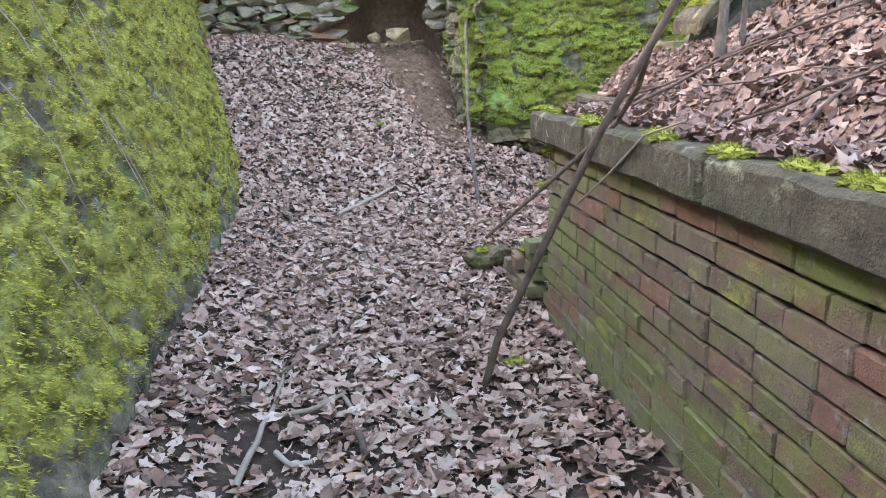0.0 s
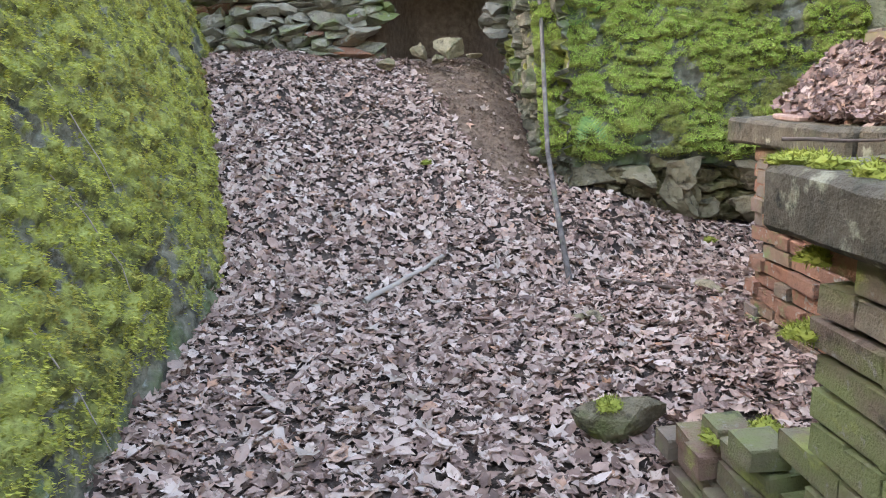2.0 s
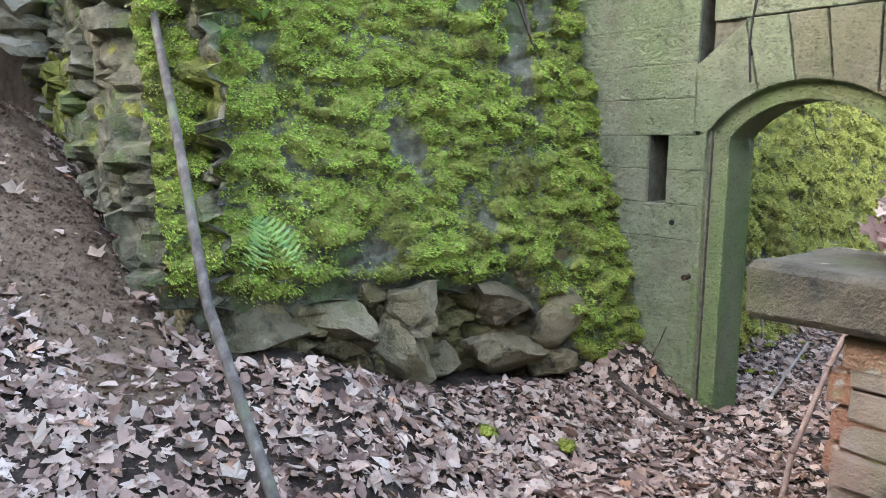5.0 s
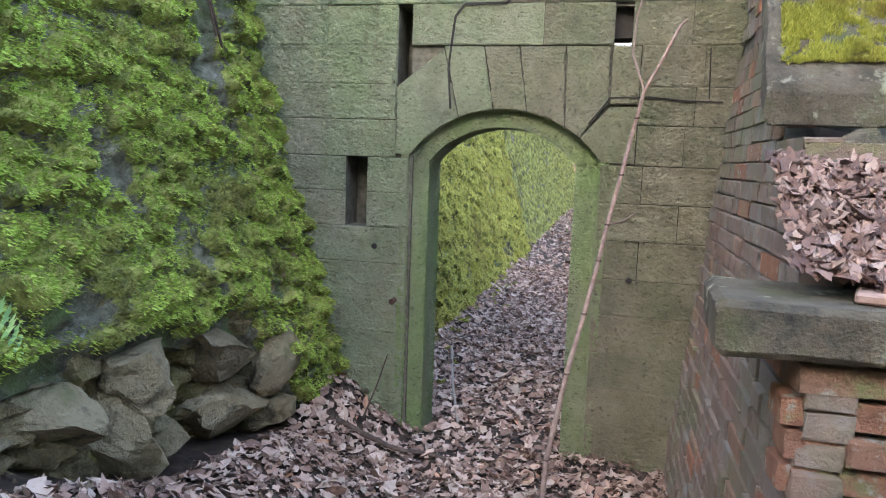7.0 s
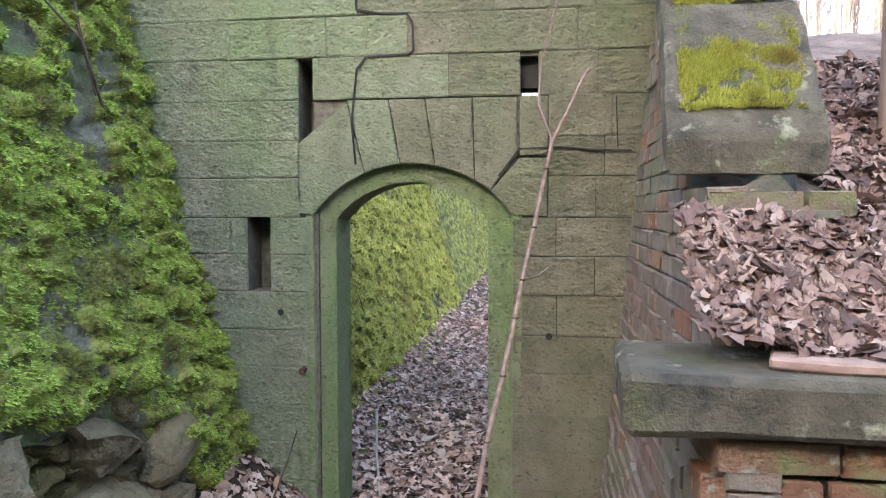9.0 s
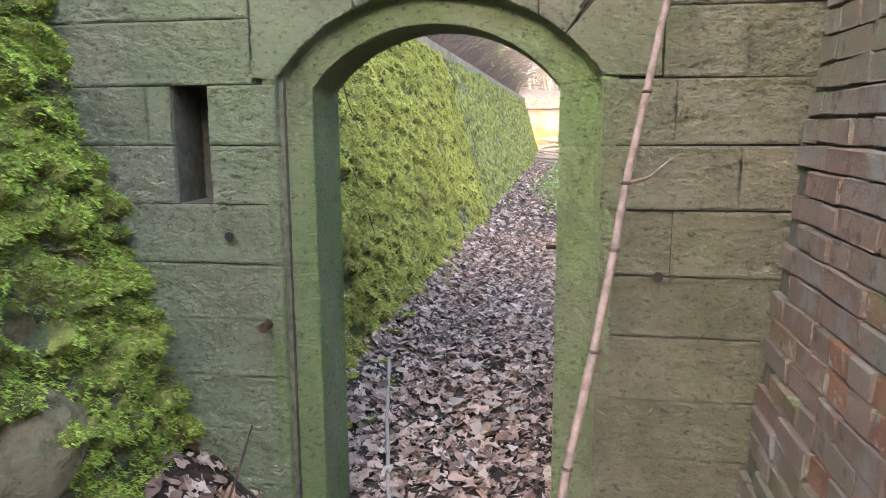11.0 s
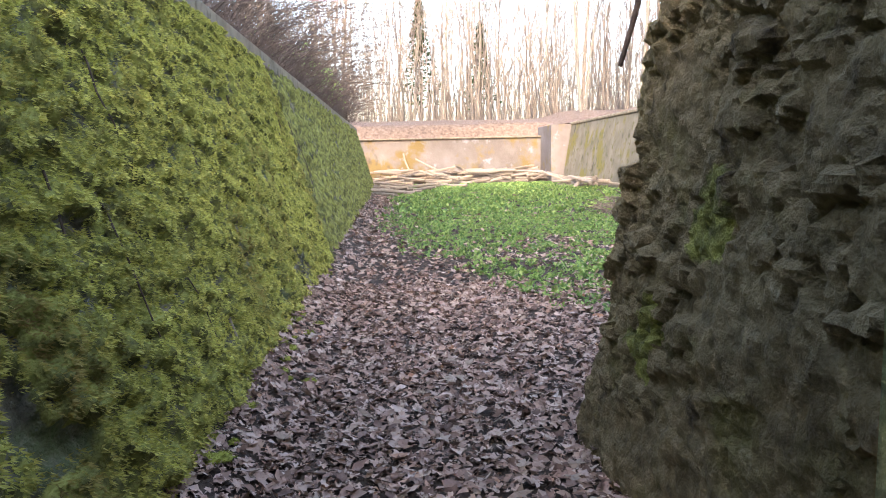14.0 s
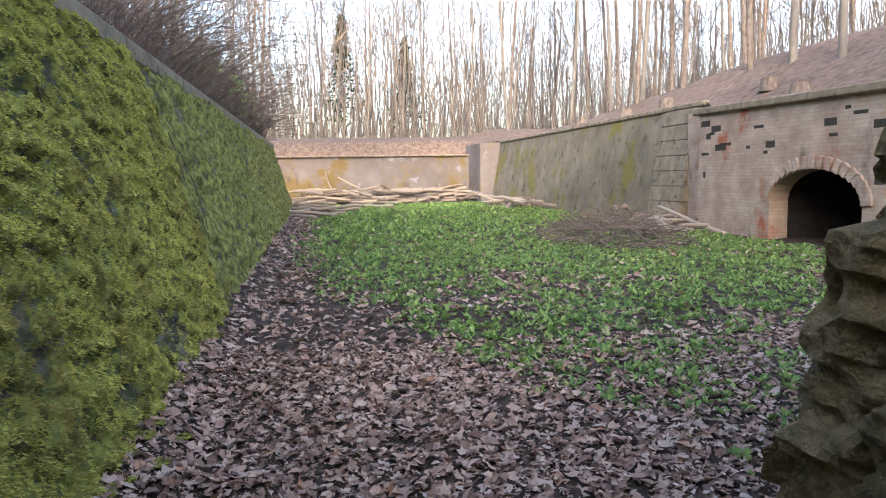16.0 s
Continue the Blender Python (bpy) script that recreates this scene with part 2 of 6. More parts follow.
# the 60-scale stains are dark flecks: shade of tool pits put into the colour
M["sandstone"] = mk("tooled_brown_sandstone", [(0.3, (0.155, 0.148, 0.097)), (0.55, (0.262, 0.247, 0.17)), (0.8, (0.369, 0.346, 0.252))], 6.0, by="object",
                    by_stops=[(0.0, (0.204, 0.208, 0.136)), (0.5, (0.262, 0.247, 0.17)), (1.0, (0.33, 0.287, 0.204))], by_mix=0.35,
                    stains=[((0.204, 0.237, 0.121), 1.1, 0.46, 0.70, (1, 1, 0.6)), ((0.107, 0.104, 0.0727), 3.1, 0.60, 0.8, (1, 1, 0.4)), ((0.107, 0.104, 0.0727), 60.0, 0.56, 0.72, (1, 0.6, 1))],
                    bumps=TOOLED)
# left of y 7.2: greener, and lighter to put its stronger skylight into the colour
M["lit_green_sandstone"] = mk("tooled_green_sandstone_lit", [(0.3, (0.207, 0.216, 0.14)), (0.55, (0.344, 0.352, 0.239)), (0.8, (0.447, 0.439, 0.327))], 6.0, by="object",
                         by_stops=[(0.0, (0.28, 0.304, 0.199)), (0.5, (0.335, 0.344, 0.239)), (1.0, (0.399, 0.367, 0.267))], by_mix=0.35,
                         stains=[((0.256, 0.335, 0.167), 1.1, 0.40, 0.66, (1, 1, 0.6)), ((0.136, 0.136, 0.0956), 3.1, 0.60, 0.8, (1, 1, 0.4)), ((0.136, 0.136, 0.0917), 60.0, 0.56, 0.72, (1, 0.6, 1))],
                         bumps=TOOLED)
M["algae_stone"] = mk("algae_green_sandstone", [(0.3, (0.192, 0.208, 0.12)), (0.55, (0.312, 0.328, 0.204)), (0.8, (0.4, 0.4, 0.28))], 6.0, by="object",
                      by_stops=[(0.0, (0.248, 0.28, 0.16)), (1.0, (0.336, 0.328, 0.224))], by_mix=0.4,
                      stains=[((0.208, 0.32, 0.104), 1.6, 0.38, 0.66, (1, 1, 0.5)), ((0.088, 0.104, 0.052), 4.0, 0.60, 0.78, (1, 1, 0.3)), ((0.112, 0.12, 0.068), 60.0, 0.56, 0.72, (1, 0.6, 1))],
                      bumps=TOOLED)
M["mortar"] = mk("dark_joint", [(0.3, (0.025, 0.023, 0.018)), (0.7, (0.075, 0.07, 0.055))], 20.0)
M["bed"] = mk("stone_bedding", [(0.3, (0.07, 0.066, 0.048)), (0.7, (0.17, 0.16, 0.12))], 20.0)
M["brick"] = mk("algae_covered_brick", [(0.3, (0.111, 0.0723, 0.051)), (0.55, (0.196, 0.119, 0.0833)), (0.8, (0.272, 0.204, 0.157))], 16.0, by="object",
                by_stops=[(0.0, (0.128, 0.102, 0.0748)), (0.3, (0.17, 0.136, 0.0978)), (0.5, (0.255, 0.128, 0.0892)), (0.62, (0.187, 0.153, 0.111)), (1.0, (0.196, 0.187, 0.128))], by_mix=0.6,
                stains=[((0.17, 0.187, 0.0723), 2.4, 0.42, 0.58, (1, 1, 1.6)), ((0.289, 0.315, 0.0765), 3.6, 0.58, 0.70, (1, 1, 2.0)), ((0.255, 0.238, 0.196), 22.0, 0.60, 0.72, (1, 1, 1)), ((0.0425, 0.0382, 0.0298), 9.0, 0.60, 0.74, (1, 1, 1))],
                bumps=((35.0, 0.7, 0.012), (140.0, 0.7, 0.006)))
M["brick_red"] = mk("crumbling_red_brick", [(0.3, (0.175, 0.0888, 0.0546)), (0.55, (0.315, 0.157, 0.0983)), (0.8, (0.385, 0.251, 0.175))], 16.0, by="object",
                    by_stops=[(0.0, (0.227, 0.125, 0.0819)), (0.4, (0.35, 0.167, 0.0983)), (0.7, (0.297, 0.178, 0.12)), (1.0, (0.245, 0.24, 0.164))], by_mix=0.55,
                    stains=[((0.21, 0.251, 0.109), 5.0, 0.54, 0.66, (1, 1, 1)), ((0.367, 0.376, 0.317), 18.0, 0.58, 0.70, (1, 1, 1)), ((0.0612, 0.0575, 0.0437), 12.0, 0.60, 0.74, (1, 1, 1))],
                    bumps=((35.0, 0.9, 0.016), (140.0, 0.8, 0.007)))
M["flush"] = mk("green_grey_pointing", [(0.3, (0.13, 0.12, 0.085)), (0.55, (0.22, 0.205, 0.15)), (0.8, (0.32, 0.30, 0.23))], 12.0,
                stains=[((0.19, 0.21, 0.09), 2.2, 0.45, 0.62, (1, 1, 1)), ((0.07, 0.065, 0.05), 8.0, 0.58, 0.72, (1, 1, 1))], bumps=((40.0, 0.8, 0.012), (140.0, 0.7, 0.006)))
M["brick_pale"] = mk("washed_pale_brick", [(0.3, (0.17, 0.119, 0.0892)), (0.55, (0.255, 0.17, 0.128)), (0.8, (0.306, 0.238, 0.191))], 12.0, by="object",
                     by_stops=[(0.0, (0.136, 0.111, 0.085)), (0.4, (0.212, 0.14, 0.106)), (0.7, (0.221, 0.183, 0.149)), (1.0, (0.17, 0.149, 0.115))], by_mix=0.6,
                     stains=[((0.17, 0.17, 0.102), 1.6, 0.5, 0.68, (1, 1, 1)), ((0.238, 0.221, 0.187), 7.0, 0.50, 0.68, (1, 1, 1)), ((0.0595, 0.051, 0.0425), 11.0, 0.6, 0.74, (1, 1, 1))], bumps=((35.0, 0.7, 0.012), (140.0, 0.6, 0.005)))
M["cap"] = mk("cap_stone", [(0.3, (0.0674, 0.0573, 0.0382)), (0.6, (0.138, 0.118, 0.0816)), (0.8, (0.216, 0.188, 0.134))], 8.0,
              stains=[((0.30, 0.29, 0.20), 10.0, 0.60, 0.68, (1, 1, 1)), ((0.035, 0.034, 0.026), 4.0, 0.55, 0.70, (1, 1, 1)), ((0.0808, 0.0952, 0.0337), 3.0, 0.56, 0.72, (1, 1, 1)), ((0.0337, 0.0318, 0.0236), 14.0, 0.6, 0.75, (1, 1, 1))], bumps=((20.0, 0.9, 0.035), (110.0, 1.0, 0.010)))
M["pole_bark"] = mk("dark_sapling_bark", [(0.3, (0.05, 0.042, 0.036)), (0.55, (0.13, 0.11, 0.095)), (0.8, (0.26, 0.225, 0.195))], 22.0, (1, 1, 0.5), stains=[((0.14, 0.15, 0.09), 6.0, 0.55, 0.68, (1, 1, 1))], bumps=((60.0, 0.8, 0.008, (1, 1, 0.4)),))
M["bark"] = mk("grey_bark", [(0.3, (0.10, 0.08, 0.065)), (0.6, (0.22, 0.18, 0.15)), (0.8, (0.33, 0.28, 0.24))], 16.0, (1, 1, 0.3), bumps=((60.0, 0.6, 0.006, (1, 1, 0.3)),))
M["twig"] = mk("brown_twig", [(0.3, (0.05, 0.035, 0.028)), (0.7, (0.15, 0.11, 0.085))], 20.0, bumps=((90.0, 0.6, 0.004),))
M["pale_wood"] = mk("pale_dead_wood", [(0.3, (0.218, 0.172, 0.133)), (0.7, (0.39, 0.335, 0.273))], 14.0, (1, 1, 1), by="object",
                    by_stops=[(0.0, (0.172, 0.133, 0.101)), (1.0, (0.406, 0.351, 0.296))], bumps=((60.0, 0.5, 0.005),))
M["plaster"] = mk("ochre_stained_plaster", [(0.3, (0.133, 0.112, 0.0998)), (0.6, (0.202, 0.182, 0.176)), (0.8, (0.257, 0.249, 0.264))], 0.5,
                  stains=[((0.187, 0.139, 0.0587), 0.45, 0.52, 0.60, (1, 1, 1)), ((0.0935, 0.0801, 0.0704), 0.9, 0.60, 0.72, (1, 1, 0.6)), ((0.265, 0.267, 0.293), 1.6, 0.60, 0.70, (1, 1, 1))], bumps=((8.0, 0.5, 0.03),))
M["mossplaster"] = mk("mossy_plaster", [(0.3, (0.14, 0.12, 0.085)), (0.6, (0.23, 0.205, 0.155)), (0.8, (0.30, 0.27, 0.215))], 0.9,
                      stains=[((0.19, 0.165, 0.05), 0.8, 0.53, 0.60, (1, 1, 0.8)), ((0.13, 0.12, 0.05), 3.0, 0.56, 0.66, (1, 1, 1)), ((0.09, 0.08, 0.05), 2.5, 0.58, 0.70, (1, 1, 0.5))], bumps=((10.0, 0.5, 0.03),))
M["oldbrick"] = mk("pale_limewashed_brick", [(0.3, (0.28, 0.21, 0.17)), (0.6, (0.42, 0.35, 0.29)), (0.8, (0.50, 0.44, 0.38))], 1.6,
                   stains=[((0.35, 0.13, 0.07), 1.1, 0.58, 0.68, (1, 1, 1)), ((0.13, 0.11, 0.09), 1.8, 0.6, 0.75, (1, 1, 0.4))], bumps=((14.0, 0.6, 0.02),))
_fb = M["oldbrick"].node_tree
_bt = _fb.nodes.new("ShaderNodeTexBrick")
_bm = _fb.nodes.new("ShaderNodeMapping")
_bm.inputs["Rotation"].default_value = (radians(90), 0, 0)
_bg = _fb.nodes.new("ShaderNodeNewGeometry")
_fb.links.new(_bg.outputs["Position"], _bm.inputs[0])
_fb.links.new(_bm.outputs[0], _bt.inputs["Vector"])
_bt.inputs["Scale"].default_value, _bt.inputs["Brick Width"].default_value, _bt.inputs["Row Height"].default_value, _bt.inputs["Mortar Size"].default_value = 1.0, 0.26, 0.077, 0.010
_bt.inputs["Color1"].default_value, _bt.inputs["Color2"].default_value, _bt.inputs["Mortar"].default_value = (1.05, 1.0, 0.96, 1), (1.2, 1.18, 1.14, 1), (1.0, 0.97, 0.93, 1)
_bs = _fb.nodes["Principled BSDF"]
_bc = _bs.inputs["Base Color"].links[0].from_socket
_fb.links.new(blend(_fb, 1.0, _bc, _bt.outputs[0], "MULTIPLY"), _bs.inputs["Base Color"])
# near-black: puts the shade inside slits, sockets and tunnel into the colour
M["dark"] = mk("painted_dark_interior", [(0.3, (0.02, 0.018, 0.015)), (0.7, (0.05, 0.045, 0.04))], 4.0)
M["concrete"] = mk("weathered_concrete", [(0.3, (0.174, 0.147, 0.105)), (0.7, (0.328, 0.28, 0.203))], 3.0, stains=[((0.0923, 0.0808, 0.0545), 5.0, 0.55, 0.7, (1, 1, 1))], bumps=((40.0, 0.5, 0.01),))
M["iron"] = mk("rusty_iron", [(0.3, (0.05, 0.03, 0.022)), (0.7, (0.13, 0.075, 0.05))], 40.0, rough=0.7, metal=0.4)
M["green"] = mk("spring_herb", [(0.3, (0.11, 0.22, 0.06)), (0.7, (0.30, 0.45, 0.12))], 2.0, by="island", by_stops=[(0.0, (0.08, 0.18, 0.08)), (0.6, (0.28, 0.44, 0.12)), (1.0, (0.50, 0.60, 0.20))], by_mix=0.6, bumps=(), rough=0.6, trans=0.3)
M["needles"] = mk("needles", [(0.3, (0.03, 0.05, 0.02)), (0.7, (0.07, 0.10, 0.04))], 3.0, bumps=())
M["forest"] = mk("leafy_forest_floor", [(0.3, (0.11, 0.075, 0.055)), (0.55, (0.22, 0.16, 0.125)), (0.8, (0.33, 0.26, 0.21))], 5.0, bumps=((12.0, 0.8, 0.06), (60.0, 0.6, 0.02)))


# ---------------- mesh helpers ----------------
def fast(name, V, F, mat, parent=None, smooth=False, attrs=None):
    """A mesh object from arrays of vertices and of equal-sided faces."""
    V, F = np.asarray(V, np.float32), np.asarray(F, np.int32)
    me = bpy.data.meshes.new(name)
    n = F.shape[1]
    me.vertices.add(len(V))
    me.vertices.foreach_set("co", V.ravel())
    me.loops.add(F.size)
    me.loops.foreach_set("vertex_index", F.ravel())
    me.polygons.add(len(F))
    me.polygons.foreach_set("loop_start", np.arange(len(F), dtype=np.int32) * n)
    me.polygons.foreach_set("use_smooth", np.full(len(F), smooth))
    me.update(calc_edges=True)
    for k, v in (attrs or {}).items():
        me.attributes.new(k, "FLOAT", "POINT").data.foreach_set("value", np.asarray(v, np.float32).ravel())
    me.materials.append(mat)
    ob = new(name, me)
    if parent:
        ob.parent = parent
    return ob


def part(name, bm, material, parent=None, label="", smooth=False):
    me = bpy.data.meshes.new(name)
    bm.to_mesh(me)
    bm.free()
    me.materials.append(material)
    if smooth:
        me.polygons.foreach_set("use_smooth", [True] * len(me.polygons))
    ob = new(name, me)
    if parent:
        ob.parent = parent
    if label:
        ob["label"] = label
    return ob


def grid_faces(n, m, keep=None):
    a = (np.arange(n - 1)[:, None] * m + np.arange(m - 1)[None, :])
    F = np.stack([a, a + m, a + m + 1, a + 1], -1).reshape(-1, 4)
    return F if keep is None else F[keep.reshape(-1)]


def sheet(name, P, mat, parent=None, keep=None, attrs=None, smooth=True, flip=False):
    """A surface from an (n, m, 3) array of places."""
    n, m = P.shape[:2]
    F = grid_faces(n, m, keep)
    return fast(name, P.reshape(-1, 3), F[:, ::-1] if flip else F, mat, parent, smooth, attrs)


def prism(bm, poly, lo, hi, axis="x", bevel=0.0):
    """A prism over a polygon of pairs, from lo to hi along an axis, with its edges rounded."""
    put = {"x": lambda a, b, h: (h, a, b), "y": lambda a, b, h: (a, h, b), "z": lambda a, b, h: (a, b, h)}[axis]
    A = [bm.verts.new(put(a, b, lo)) for a, b in poly]
    B = [bm.verts.new(put(a, b, hi)) for a, b in poly]
    fs = [bm.faces.new(A), bm.faces.new(B[::-1])]
    for q in range(len(poly)):
        r = (q + 1) % len(poly)
        fs.append(bm.faces.new((A[r], A[q], B[q], B[r])))
    bmesh.ops.recalc_face_normals(bm, faces=fs)
    if bevel:
        es = list({e for f in fs for e in f.edges})
        bmesh.ops.bevel(bm, geom=es, offset=bevel, segments=1, affect="EDGES", profile=0.5)
    return fs


def box(bm, lo, hi, bevel=0.0):
    return prism(bm, [(lo[0], lo[1]), (hi[0], lo[1]), (hi[0], hi[1]), (lo[0], hi[1])], lo[2], hi[2], "z", bevel)


def tube(points, radii, sides=7):
    """Vertices and quads of a tapering tube along a line."""
    P, V, F = [Vector(p) for p in points], [], []
    for i, p in enumerate(P):
        d = (P[min(i + 1, len(P) - 1)] - P[max(i - 1, 0)]).normalized()
        u = d.orthogonal().normalized() if i == 0 else (u - d * u.dot(d)).normalized()
        w = d.cross(u)
        for q in range(sides):
            a = 2 * math.pi * q / sides
            V.append(p + (u * math.cos(a) + w * math.sin(a)) * radii[i])
    for i in range(len(P) - 1):
        for q in range(sides):
            r = (q + 1) % sides
            F.append((i * sides + q, i * sides + r, (i + 1) * sides + r, (i + 1) * sides + q))
    return V, F


def bent(a, b, n=8, wob=0.04, seed=0):
    """A wavering line from a to b."""
    rg = random.Random(seed)
    a, b = Vector(a), Vector(b)
    pts, off = [], Vector((0, 0, 0))
    for i in range(n + 1):
        off = off * 0.7 + Vector((rg.gauss(0, 1), rg.gauss(0, 1), rg.gauss(0, 1))) * wob * (0.5 if 0 < i < n else 0)
        pts.append(a.lerp(b, i / n) + (off if 0 < i < n else Vector()))
    return pts


def stick(name, pts, r0, r1, mat, parent=None, label="", sides=7):
    n = len(pts)
    V, F = tube(pts, [r0 + (r1 - r0) * i / (n - 1) for i in range(n)], sides)
    ob = fast(name, [tuple(v) for v in V], F, mat, parent, True)
    if label:
        ob["label"] = label
    return ob


# ---------------- ground ----------------
def H(x, y):
    x, y = np.asarray(x, float), np.asarray(y, float)
    z = 0.05 - 0.30 * sst(1.5, 4.4, x) - 0.05 * sst(5, 9, x) + 0.12 * sst(-0.2, -1.0, x)
    d = y - (6.55 + 0.2 * x)
    rise = 0.5 * np.where(d > 0, d * d / (np.abs(d) + 0.35), 0)
    z = z + np.minimum(rise, 1.45 + 0.25 * np.tanh((rise - 1.45) / 0.25).clip(0, 1)) * (1 - sst(1.05, 2.7, x)) * (x < 5)
    z = z + 0.21 * sst(7.3, 8.15, y) * sst(1.35, 2.1, x) * sst(3.95, 3.2, x)
    z = z + 0.40 * np.exp(-((x - 4.25) / 0.5) ** 2 - ((y - 8.25) / 0.42) ** 2)
    z = z + 0.17 * sst(7.55, 8.3, y) * sst(4.9, 5.8, x) * (1 - sst(40, 44, x))
    z = z + 0.05 * (fbm(x * 0.9, y * 0.9, 0, 3) - 0.5) + 0.05 * (fbm(x * 4, y * 4, 0, 5) - 0.5)
    return z


def dirt(x, y):
    """How bare the soil is: the chute below the collapse and some trodden patches."""
    c = 1.02 - 0.13 * (y - 9.0)
    w = 0.20 + 0.16 * np.maximum(y - 8.2, 0)
    a = (1 - sst(0.7, 1.3, np.abs(x - c - 0.05) / w)) * sst(7.5, 8.3, y) * (x < 3)
    return np.clip(a, 0, 1)


def bare(x, y):
    p = sst(0.60, 0.72, fbm(x * 1.1, y * 1.1, 0, 21, 3))
    trodden = np.exp(-((x + 0.38) / 0.30) ** 2 - ((y - 2.6) / 0.45) ** 2) + np.exp(-((x - 4.6) / 0.5) ** 2 - ((y - 7.45) / 0.3) ** 2)
    return np.clip(np.maximum(0.45 * p, trodden), 0, 1)


def axis_lines(*spans):
    out = []
    for a, b, s in spans:
        out += list(np.arange(a, b - 1e-6, s))
    return np.array(out + [spans[-1][1]])


gx = axis_lines((-400, -60, 60), (-60, -4, 6), (-4, 9, 0.05), (9, 16, 0.12), (16, 56, 0.5), (56, 76, 5), (76, 476, 50))
gy = axis_lines((-400, -60, 60), (-60, -6, 6), (-6, -1, 0.5), (-1, 11.2, 0.05), (11.2, 41.2, 6), (41.2, 441.2, 50))
GX, GY = np.meshgrid(gx, gy, indexing="ij")
GZ = H(GX, np.clip(GY, -6, 10.9))
ground = sheet("ground", np.stack([GX, GY, GZ], -1), M["soil"], attrs={"dirt": dirt(GX, GY)})
tagged(ground, "dark bare soil under dead leaves, worn to brown earth", "ground", kind="structure")


# ---------------- mossy walls ----------------
def moss_weight(u, v, s, cover):
    n = 0.6 * fbm(u * 2.2, v * 2.2, 0, s, 4) + 0.4 * fbm(u * 7, v * 7, 0, s + 9, 3)
    return sst(0.62 - 0.3 * cover, 0.72 - 0.3 * cover, n)


def mossy_wall(name, place, out, u0, u1, v0, v1, step, s, cover, bump=0.05, stone=3.5, fade=None, flip=False, puff=1.0):
    """A leaning wall of rubble under moss. place(u, v) gives its plane, out the way that it faces."""
    nu, nv = max(2, int(round((u1 - u0) / step))), max(2, int(round((v1 - v0) / step)))
    U, V = np.meshgrid(np.linspace(u0, u1, nu), np.linspace(v0, v1, nv), indexing="ij")
    d1, d2, cv, up_ = cells(U * stone + 0.5 * fbm(U * 3, V * 3, 0, s + 2), V * stone * 1.5 + 0.5 * fbm(U * 3, V * 3, 0, s + 4), s)
    w = moss_weight(U, V, s, cover)
    if fade is not None:
        w = w * fade(U, V)
    # cushions of two sizes that bulge and hang
    wu, wv = 0.5 * fbm(U * 5, V * 5, 0, s + 12, 3), 0.5 * fbm(U * 5, V * 5, 0, s + 13, 3)
    a1, a2, av, au = cells(U * 5.2 + 2.6 * wu, V * 9.0 + 2.6 * wv, s + 14)
    b1, b2, bv, bu = cells(U * 17 + 3 * wu, V * 26 + 3 * wv, s + 15)
    pad = np.sqrt(np.clip(1 - (a1 * 1.12) ** 2, 0, 1)) * (0.3 + 0.7 * av) * np.clip(0.75 - 0.7 * au, 0.1, 1.2)
    small = np.sqrt(np.clip(1 - (b1 * 1.15) ** 2, 0, 1)) * (0.3 + 0.7 * bv) * np.clip(0.8 - 0.6 * bu, 0.1, 1.2)
    edge = np.clip((d2 - d1) * 5, 0, 1)
    off = bump * ((0.5 + 0.5 * cv) * (edge ** 0.5) + 0.7 * (fbm(U * 14, V * 14, 0, s + 5) - 0.5)) + w * (0.003 + puff * (0.135 * pad + 0.050 * small)) + 0.10 * (fbm(U * 0.7, V * 0.9, 0, s + 8) - 0.5)
    # moss gives way to stone between cushions, darkening the shaded gaps in colour
    w = w * np.clip(-0.10 + 1.35 * pad + 0.85 * small, 0, 1)
    P = place(U, V) + np.asarray(out)[None, None, :] * off[..., None]
    ob = sheet(name, P, M["mosswall"], attrs={"moss": w}, flip=flip)
    return ob, P, w


def tufts(name, P, w, out, n, size, s, parent, per=3, fan=0.75, mat="moss"):
    """Moss shoots: short pointed blades that stand out of the wall and hang a little."""
    rg = np.random.default_rng(s)
    nu, nv = P.shape[:2]
    i, j = rg.integers(0, nu - 1, n * 3), rg.integers(0, nv - 1, n * 3)
    ok = w[i, j] > rg.random(n * 3) * 0.7 + 0.12
    i, j = i[ok][:n], j[ok][:n]
    k = len(i)
    base = P[i, j] + (P[i + 1, j + 1] - P[i, j]) * rg.random((k, 1))
    out = np.asarray(out, float)
    V, F = [], []
    side0 = np.cross(out, (0, 0, 1.0))
    side0 /= np.linalg.norm(side0)
    up0 = np.cross(side0, out)
    for q in range(per):
        a = rg.random(k) * 2 * np.pi
        lat = side0[None] * np.cos(a)[:, None] + up0[None] * np.sin(a)[:, None]
        L = size * (0.6 + 0.8 * rg.random((k, 1)))
        tip = base + out[None] * L * (0.8 + 0.4 * rg.random((k, 1))) + lat * L * fan - np.array([0, 0, 0.35])[None] * L
        wd = np.cross(lat, out[None]) * L * 0.22
        foot = base + lat * L * 0.2
        V.append(np.stack([foot - wd, foot + wd, tip], 1))
    V = np.concatenate(V, 1).reshape(-1, 3)
    F = np.arange(len(V)).reshape(-1, 3)
    ob = fast(name, V, F, M[mat], parent)
    ob["kind"] = "stuff"
    return ob


# corridor wall, leaning back from the path
def start_plane(u, v):
    return np.stack([-0.84 - 0.30 * v - 0.035 * (u - 3) - 0.05 * np.maximum(u - 7.5, 0), u, v], -1)


OUT_W = np.array((0.958, 0.0, 0.287))
